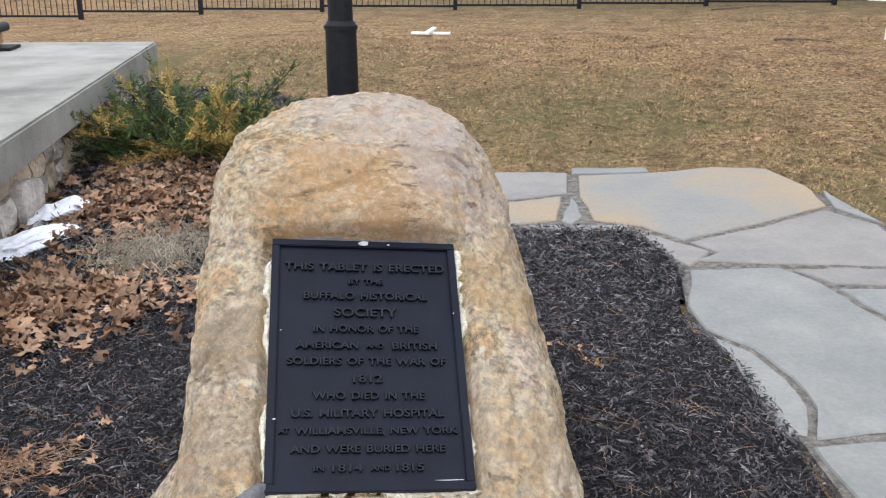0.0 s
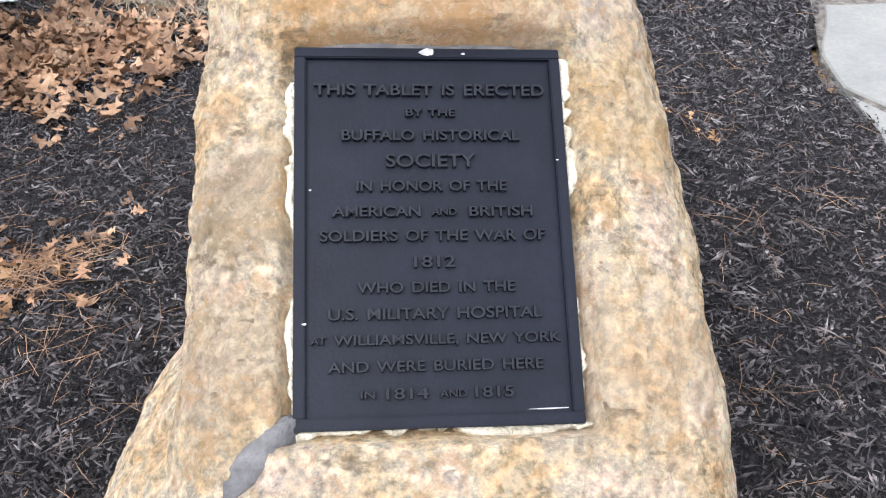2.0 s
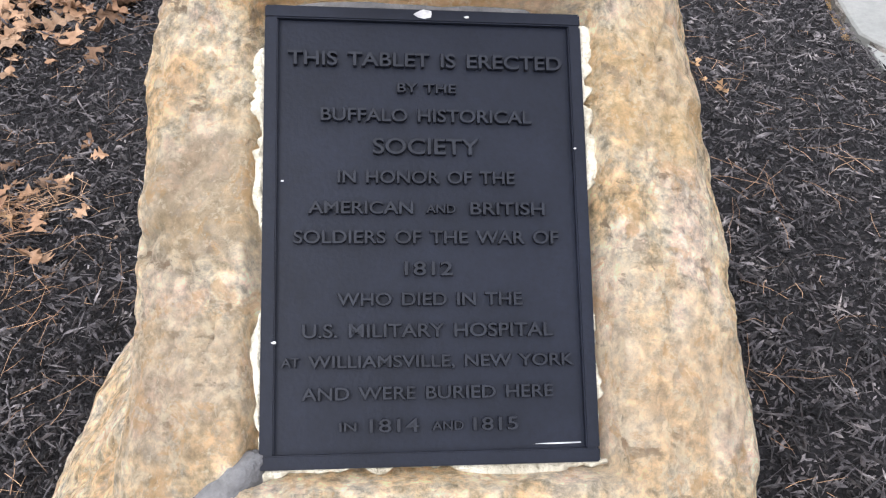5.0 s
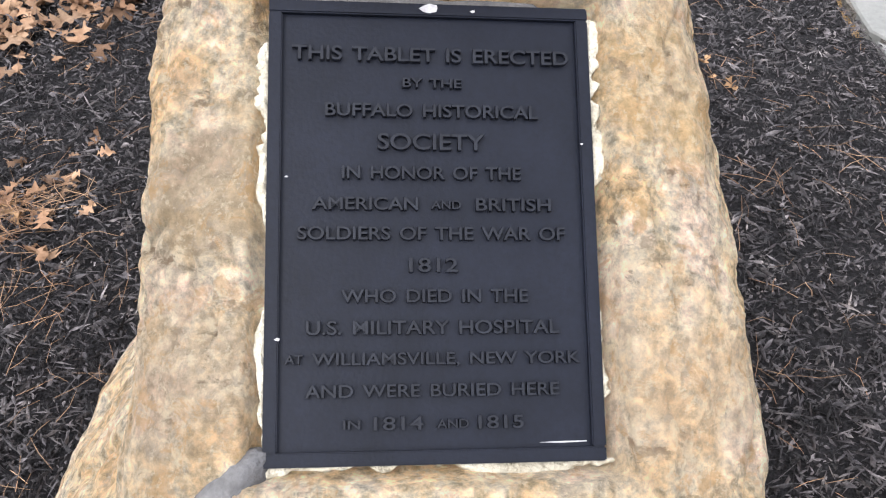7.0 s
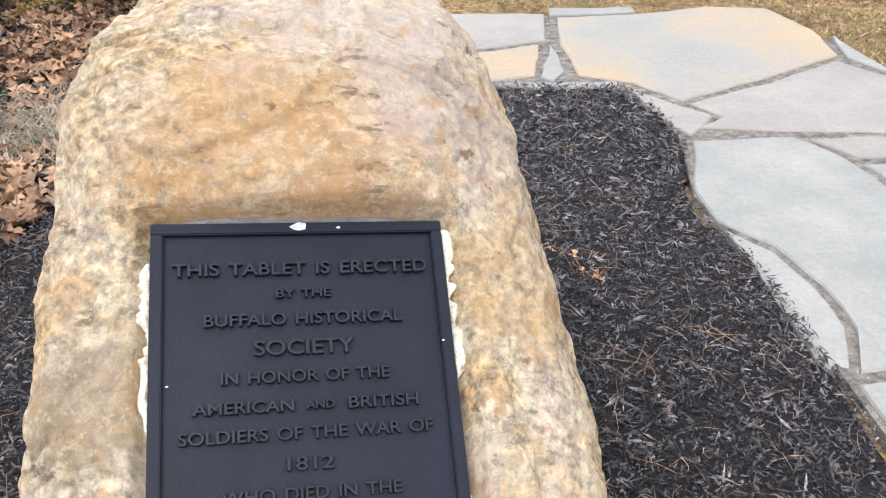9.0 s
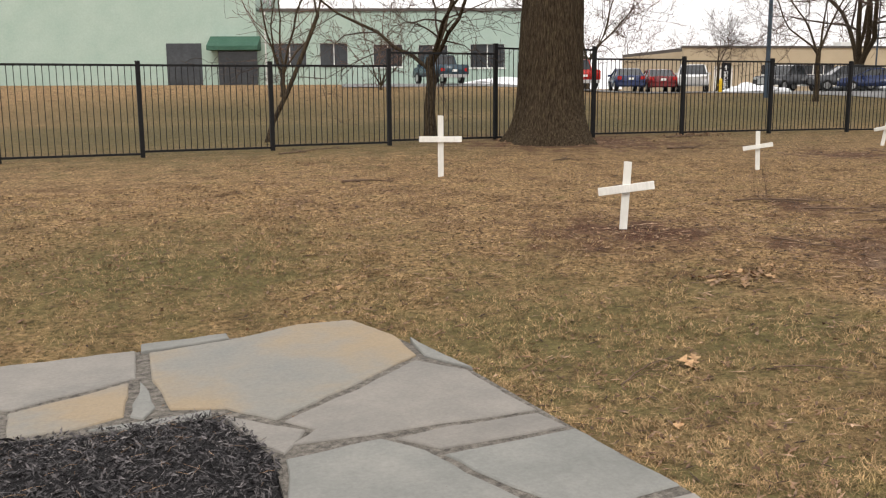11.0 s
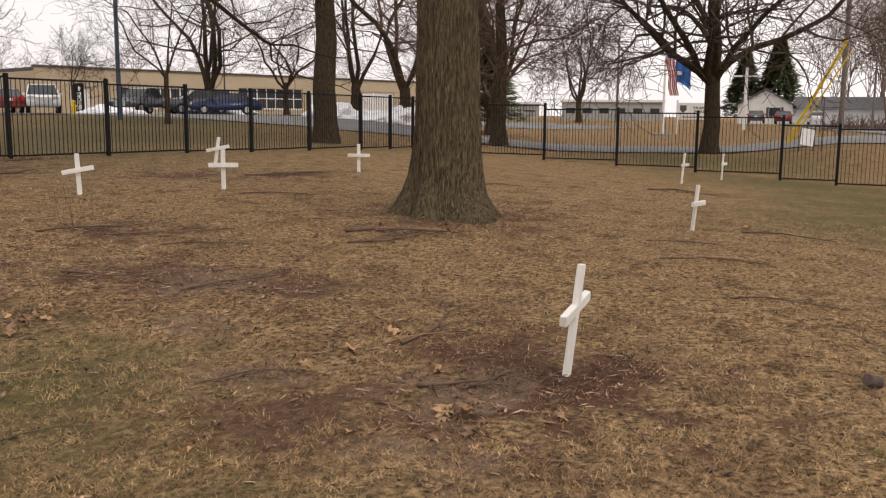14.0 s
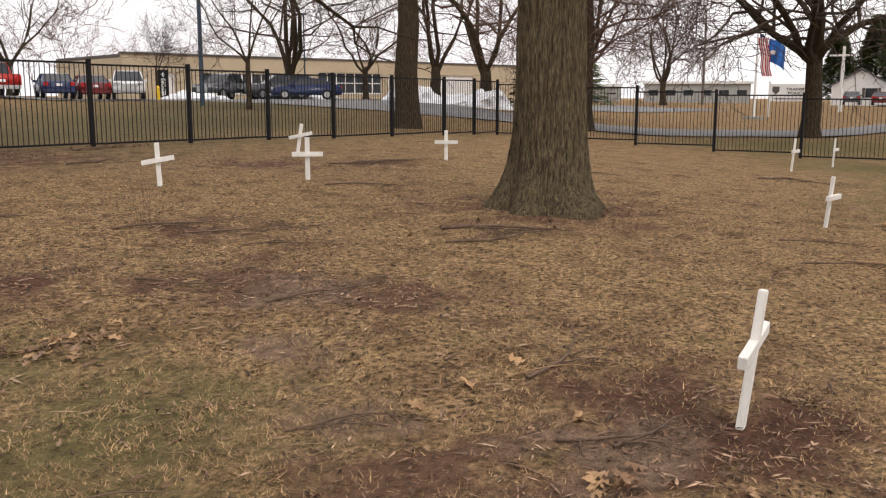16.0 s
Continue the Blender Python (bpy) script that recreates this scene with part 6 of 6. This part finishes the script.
part("sheet", boxed((-0.28, -0.01, 0.25), (0.28, 0.01, 0.95)), M_TRIM, st).matrix_basis = pose(0, 0, 0, -14, 12, 0)
for x in (-0.3, 0.3):
    part("stake", cyl(bmesh.new(), (x, 0, -0.1), (x + 0.18, 0.2, 1.0), 0.015, None, 6), M_IRON, st)
pole("thin_stake", 41.2, 4.0, 2.15, 0.025, 0.02, M_RUST, "thin dark metal stake in the verge", "stake")
ub = thing("utility_box", pose(29.4, -1.1, lawn_z(29.4, -1.1), 0, 0, 5), "pale green metal utility box outside the fence", "utility box")
part("cabinet", boxed((-0.3, -0.27, -0.1), (0.3, 0.27, 1.35), 0.03), M_BOX, ub)
part("lid", boxed((-0.33, -0.3, 1.35), (0.33, 0.3, 1.42), 0.02), M_BOX, ub)



# ---- fallen leaves ----
def leaf_shape(rnd, s):
    """A lobed oak leaf with a midrib fold and a curl: vertices and faces."""
    n = 19
    curl, fold, twist, wave = rnd.uniform(-1.4, 1.4), rnd.uniform(-0.7, 1.1), rnd.gauss(0, 0.9), rnd.uniform(0, 6.28)
    verts, faces = [], []
    for i in range(n):
        f = i / (n - 1)
        full = 0.36 * math.sin(math.pi * min(1, f * 0.93 + 0.05)) ** 0.8 * (0.65 + 0.5 * f)
        for k in (-1, 0, 1):
            lobe = 0.62 + 0.38 * math.cos(6.28 * 3.4 * f + 2.4 + 0.5 * k)
            y = k * max(0.012, full * lobe * rnd.uniform(0.88, 1.12) * (f > 0.12))
            x = f - 0.5 + 0.16 * abs(y)
            z = curl * (f - 0.5) ** 2 + fold * abs(y) * 0.7 + twist * y * x + 0.05 * math.sin(9 * f + wave) * abs(k)
            verts.append(Vector((x, y, z + 0.06)) * s)
    for i in range(n - 1):
        a = i * 3
        faces += [(a, a + 3, a + 4, a + 1), (a + 1, a + 4, a + 5, a + 2)]
    return verts, faces


def litter(name, spots, count, low, high, material, label, seed, height):
    rnd = random.Random(seed)
    verts, faces = [], []
    for _ in range(count):
        x0, y0, rx, ry = spots[rnd.randrange(len(spots))]
        x, y = rnd.gauss(x0, rx), rnd.gauss(y0, ry)
        if -0.6 < x < 0.3 and 0.9 < y < 2.6:
            continue
        v, f = leaf_shape(rnd, rnd.uniform(low, high))
        m = Matrix.Translation((x, y, height(x, y) + rnd.uniform(0.008, 0.035))) @ Euler((rnd.gauss(0, 0.35), rnd.gauss(0, 0.35), rnd.uniform(0, 6.28))).to_matrix().to_4x4()
        k = len(verts)
        verts += [m @ p for p in v]
        faces += [tuple(i + k for i in q) for q in f]
    return tagged(raw(name, verts, faces, material, smooth=False), label, "leaves", kind="stuff")


litter("leaf_litter", [(-1.85, 4.9, 0.35, 0.35), (-1.9, 5.6, 0.4, 0.4), (-1.35, 5.4, 0.35, 0.4), (-1.75, 3.6, 0.35, 0.22), (-2.0, 3.3, 0.3, 0.25)], 1700, 0.07, 0.14, M_LEAF, "drift of dry brown oak leaves on the mulch", 31, bed_z)
litter("leaf_litter", [(-1.35, 2.05, 0.07, 0.12), (-1.5, 2.6, 0.2, 0.2)], 14, 0.05, 0.10, M_PALELEAF, "few pale curled leaves on the mulch", 32, bed_z)
litter("leaf_litter", [(0.45, 3.2, 0.04, 0.06), (0.5, 3.0, 0.03, 0.04)], 5, 0.03, 0.06, M_PALELEAF, "pale leaves caught beside the boulder", 33, bed_z)
litter("leaf_litter", [(6, 6, 3.5, 3.2), (9, 8, 4, 4), (12, 9, 6, 5), (1.5, 10, 2.5, 2.5), (1.5, 8.5, 2.0, 1.2), (5, 3, 2.2, 1.6)], 2300, 0.02, 0.06, M_LEAF, "scattered bits of brown leaf over the lawn", 34, lawn_z)
litter("leaf_litter", [(5.08, 5.86, 0.16, 0.10)], 14, 0.07, 0.13, M_LEAF, "small clump of brown oak leaves on the lawn", 35, lawn_z)
litter("leaf_litter", [(5.08, 5.86, 0.13, 0.08)], 8, 0.09, 0.15, M_PALELEAF, "few pale oak leaves in a clump on the lawn", 44, lawn_z)
litter("leaf_litter", [(5.23, 2.53, 0.09, 0.07)], 8, 0.07, 0.13, M_PALELEAF, "few pale dry oak leaves on bare soil", 43, lawn_z)
litter("leaf_litter", [(5.23, 2.53, 0.10, 0.08)], 10, 0.07, 0.14, M_LEAF, "clump of brown dry oak leaves on bare soil", 36, lawn_z)
litter("leaf_litter", [(10.9, 17.2, 1.3, 0.6), (14.6, 17.6, 0.5, 0.2), (12.1, 6.1, 0.8, 0.5)], 260, 0.05, 0.12, M_LEAF, "brown leaves gathered under the oaks and fence", 37, lawn_z)
rnd = random.Random(40)
for x, y, s in ((5.86, 3.6, 0.17), (6.29, 3.55, 0.14), (3.61, 4.56, 0.16), (3.7, 4.62, 0.13), (5.41, 2.08, 0.12), (5.75, 2.95, 0.11), (4.75, 2.9, 0.09), (4.2, 3.4, 0.1), (7.35, 6.03, 0.12), (14.12, 2.56, 0.22), (3.0, 3.9, 0.11), (5.5, 3.7, 0.12), (5.36, 5.75, 0.14), (4.85, 5.95, 0.14), (2.35, 7.05, 0.11)):
    v, f = leaf_shape(rnd, s)
    o = raw("oak_leaf", v, f, M_PALELEAF)
    o.matrix_basis = pose(x, y, lawn_z(x, y) + 0.012, rnd.gauss(0, 14), rnd.gauss(0, 14), rnd.uniform(0, 360))
    tagged(o, "single pale dry oak leaf lying on the lawn", "leaf", "single leaves")


# ---- fallen branches ----
def fallen(x, y, turn, length, r, seed, label="broken bare branch lying on the lawn", twigs=5, high=0.0, material=None):
    rnd = random.Random(seed)
    t = thing("fallen_branch", Matrix(), label, "branch", "fallen branches")

    def run(p, a, L, rr, lift, level):
        pts, rad, n = [], [], 7
        for i in range(n + 1):
            f = i / n
            pts.append(Vector((p.x, p.y, lawn_z(p.x, p.y) + rr * 0.7 + 0.006 + lift * math.sin(f * 3.14) + high * f * (level > 0))))
            rad.append(rr * (1 - 0.65 * f))
            a += rnd.gauss(0, 0.22)
            if level < 2 and i > 0 and rnd.random() < twigs / 9:
                run(pts[-1], a + rnd.choice((-1, 1)) * rnd.uniform(0.4, 1.0), L * rnd.uniform(0.25, 0.5), rad[-1] * 0.6, lift * 0.5 + 0.02, level + 1)
            p = p + Vector((math.cos(a), math.sin(a), 0)) * (L / n)
        verts, faces = [], []
        tube(verts, faces, pts, rad, 6 if level == 0 else 4)
        raw("stem" if level == 0 else "twig", verts, faces, material or M_BRANCH, t, True)

    run(Vector((x, y, 0)), radians(turn), length, r, 0.02, 0)
    return t


for k, (x, y, a, L, r) in enumerate(((4.0, 12.0, 0, 0.8, 0.02), (8.1, 13.4, 30, 0.7, 0.015), (11.6, 14.9, -35, 1.3, 0.02), (7.6, 8.6, -35, 1.5, 0.014), (8.0, 8.0, -50, 1.2, 0.012), (8.3, 7.6, -20, 1.0, 0.01), (7.9, 7.2, -40, 0.9, 0.01), (6.5, 5.6, -35, 0.9, 0.012), (15.6, 11.5, -25, 1.4, 0.022), (14.9, 11.9, -20, 1.2, 0.02), (12.0, 9.6, -40, 1.2, 0.016), (10.0, 6.4, -45, 1.3, 0.026), (9.3, 5.9, -42, 1.5, 0.018), (6.1, 3.4, -40, 1.0, 0.012), (5.5, 2.95, -75, 0.6, 0.013), (5.55, 2.7, -35, 0.55, 0.01), (10.6, 2.9, -65, 1.1, 0.012), (19.6, 5.4, -60, 1.4, 0.02), (13.8, 2.6, -70, 1.2, 0.014), (9.0, 1.9, -70, 1.0, 0.01), (4.0, 4.3, -35, 0.5, 0.006), (3.1, 4.5, 10, 0.6, 0.006), (6.3, 6.7, -50, 0.8, 0.01), (4.9, 4.0, -40, 0.6, 0.008), (17, 8, -50, 1.0, 0.012), (12, 3.4, -70, 0.9, 0.01), (7.2, 10.4, -20, 0.6, 0.012), (4.4, 16.8, 10, 1.6, 0.016), (13.4, 17.2, 5, 1.0, 0.02))):
    fallen(x, y, a, L, r * 0.9, 100 + k, twigs=6)
fallen(6.05, 3.5, -20, 0.55, 0.006, 300, "pale stripped twig lying on the lawn", 2, material=M_PALELEAF)
fallen(11.0, 2.6, -68, 0.9, 0.012, 301, "pale stripped stick lying on the lawn", 1, material=M_PALELEAF)
fallen(7.9, 8.35, 80, 0.25, 0.008, 302, "twig standing up from a fallen branch", 6, 0.45)
pipe = raw("pipe_stub", *(lambda v, f: (tube(v, f, [Vector((0, 0, 0)), Vector((0.05, -0.02, 0.01)), Vector((0.1, -0.03, 0.03))], [0.035, 0.036, 0.034], 12), (v, f))[1])([], []), M_RUST)
pipe.matrix_basis = pose(6.86, 0.70, lawn_z(6.86, 0.70) + 0.03, 0, 0, 160)
tagged(pipe, "short dark rusty can lying in the grass", "can")


litter("leaf_litter", [(-1.31, 2.21, 0.11, 0.15)], 46, 0.04, 0.09, M_LEAF, "brown leaves tangled in a clump of pine needles", 42, bed_z)
litter("leaf_litter", [(-1.21, 2.29, 0.06, 0.05), (-1.0, 2.35, 0.2, 0.2)], 16, 0.016, 0.036, M_LEAF, "crumbled brown leaf bits in the pine needles", 41, bed_z)


def debris():
    """Short twigs, bark and leaf crumbs strewn over the lawn, thicker where the soil is bare."""
    rnd = random.Random(91)
    verts, faces = [], []
    bare = ((5.95, 2.35, 1.0), (5.5, 7.55, 0.8), (6.7, 6.2, 0.9), (12.1, 6.2, 1.3), (8.1, 8.0, 1.2), (7.0, 4.9, 1.0), (10.9, 16.6, 1.6), (14, 12.5, 1.3))
    for k in range(19000):
        if k % 3 == 0:
            sx, sy, r = rnd.choice(bare)
            x, y = rnd.gauss(sx, r * 0.7), rnd.gauss(sy, r * 0.7)
        elif k % 5 == 0:
            x, y = rnd.uniform(-3, 4.5), rnd.uniform(6.5, 13)
        else:
            far, a = 2.5 + 13 * rnd.random() ** 1.3, radians(rnd.uniform(10, 98))
            x, y = 0.9 + far * math.sin(a), 0.6 + far * math.cos(a)
        if inside(x, y, outline) or inside(x, y, BED):
            continue
        far = 1 + 0.06 * math.hypot(x - 1, y - 0.6)
        L, w = min(0.008 + rnd.expovariate(70), 0.07) * far, rnd.uniform(0.002, 0.007) * far
        a, z = rnd.uniform(0, 6.28), lawn_z(x, y) + rnd.uniform(0.006, 0.02)
        c, s = math.cos(a), math.sin(a)
        i = len(verts)
        verts += [(x - c * L, y - s * L, z - 0.004), (x + s * w, y - c * w, z), (x + c * L, y + s * L, z + rnd.uniform(-0.002, 0.008)), (x - s * w, y + c * w, z + 0.002), (x + c * L * 0.2, y + s * L * 0.2, z + w * 0.8)]
        faces += [(i, i + 1, i + 4), (i + 1, i + 2, i + 4), (i + 2, i + 3, i + 4), (i + 3, i, i + 4)]
    tagged(raw("lawn_debris", verts, faces, M_DEBRIS), "short twigs, bark and leaf crumbs strewn over the lawn", "debris", kind="stuff")


debris()
# ---- dry grass tuft in the bed and lawn blades ----
SOIL = ((5.95, 2.35, 0.75), (5.35, 2.75, 0.5), (5.5, 7.55, 0.7), (7.0, 4.9, 0.5), (12.1, 6.2, 0.95), (10.95, 17.0, 1.6), (5.0, 5.75, 0.35), (6.7, 6.2, 0.7), (14.0, 12.6, 0.9), (4.7, 3.3, 0.35), (8.1, 8.0, 0.5))


def blades():
    rs = np.random.RandomState(12)
    n = 620000
    far, way = 2.0 + 14 * rs.rand(n) ** 1.7, np.radians(rs.uniform(8, 100, n))
    x, y = 0.9 + far * np.sin(way), 0.6 + far * np.cos(way)
    back = rs.rand(n) < 0.17
    x[back], y[back] = rs.uniform(-3.3, 3.0, back.sum()), rs.uniform(6.2, 13, back.sum())
    keep = np.ones(n, bool)
    for sx, sy, r in SOIL:
        d = np.hypot(x - sx, y - sy) + 0.15 * np.sin(x * 7) * np.cos(y * 6)
        keep &= ~((d < r) & (rs.rand(n) > 0.22))
    verts, faces = [], []
    L = rs.uniform(0.012, 0.042, n)
    a, tilt, w = rs.uniform(0, 2 * math.pi, n), rs.uniform(0.1, 0.9, n), rs.uniform(0.0008, 0.0019, n)
    for i in np.nonzero(keep)[0]:
        px, py = float(x[i]), float(y[i])
        if inside(px, py, outline) or inside(px, py, BED):
            continue
        clump = noise.noise((px * 5, py * 5, 3))
        if clump < -0.25 and i % 3:
            continue
        h = lawn_z(px, py)
        d = math.hypot(px - 1.2, py - 0.6)
        s = (1 + 0.07 * d) * (1 + 0.7 * max(clump, -0.5))
        c, q = math.cos(a[i]), math.sin(a[i])
        k = len(verts)
        ww = w[i] * s
        verts += [(px - q * ww, py + c * ww, h), (px + q * ww, py - c * ww, h), (px + c * L[i] * s * math.cos(tilt[i]), py + q * L[i] * s * math.cos(tilt[i]), h + L[i] * math.sin(tilt[i]) * min(s, 1.4))]
        faces.append((k, k + 1, k + 2))
    tagged(raw("grass_blades", verts, faces, M_BLADE), "short matted winter grass, straw-coloured with green", "grass", kind="stuff")


blades()
rnd = random.Random(77)
verts, faces = [], []
for _ in range(900):
    x, y = rnd.gauss(-1.5, 0.16), rnd.gauss(4.2, 0.2)
    a, L = rnd.uniform(0, 6.28), rnd.uniform(0.08, 0.22)
    z = bed_z(x, y)
    tube(verts, faces, [Vector((x, y, z)), Vector((x + math.cos(a) * L * 0.5, y + math.sin(a) * L * 0.5, z + rnd.uniform(0.03, 0.09))), Vector((x + math.cos(a) * L, y + math.sin(a) * L, z + rnd.uniform(0.0, 0.05)))], [0.0016, 0.0013, 0.0006], 3)
tagged(raw("dry_grass_clump", verts, faces, M_DRYGRASS), "flattened clump of dry grey-tan grass in the mulch", "grass clump", kind="stuff")
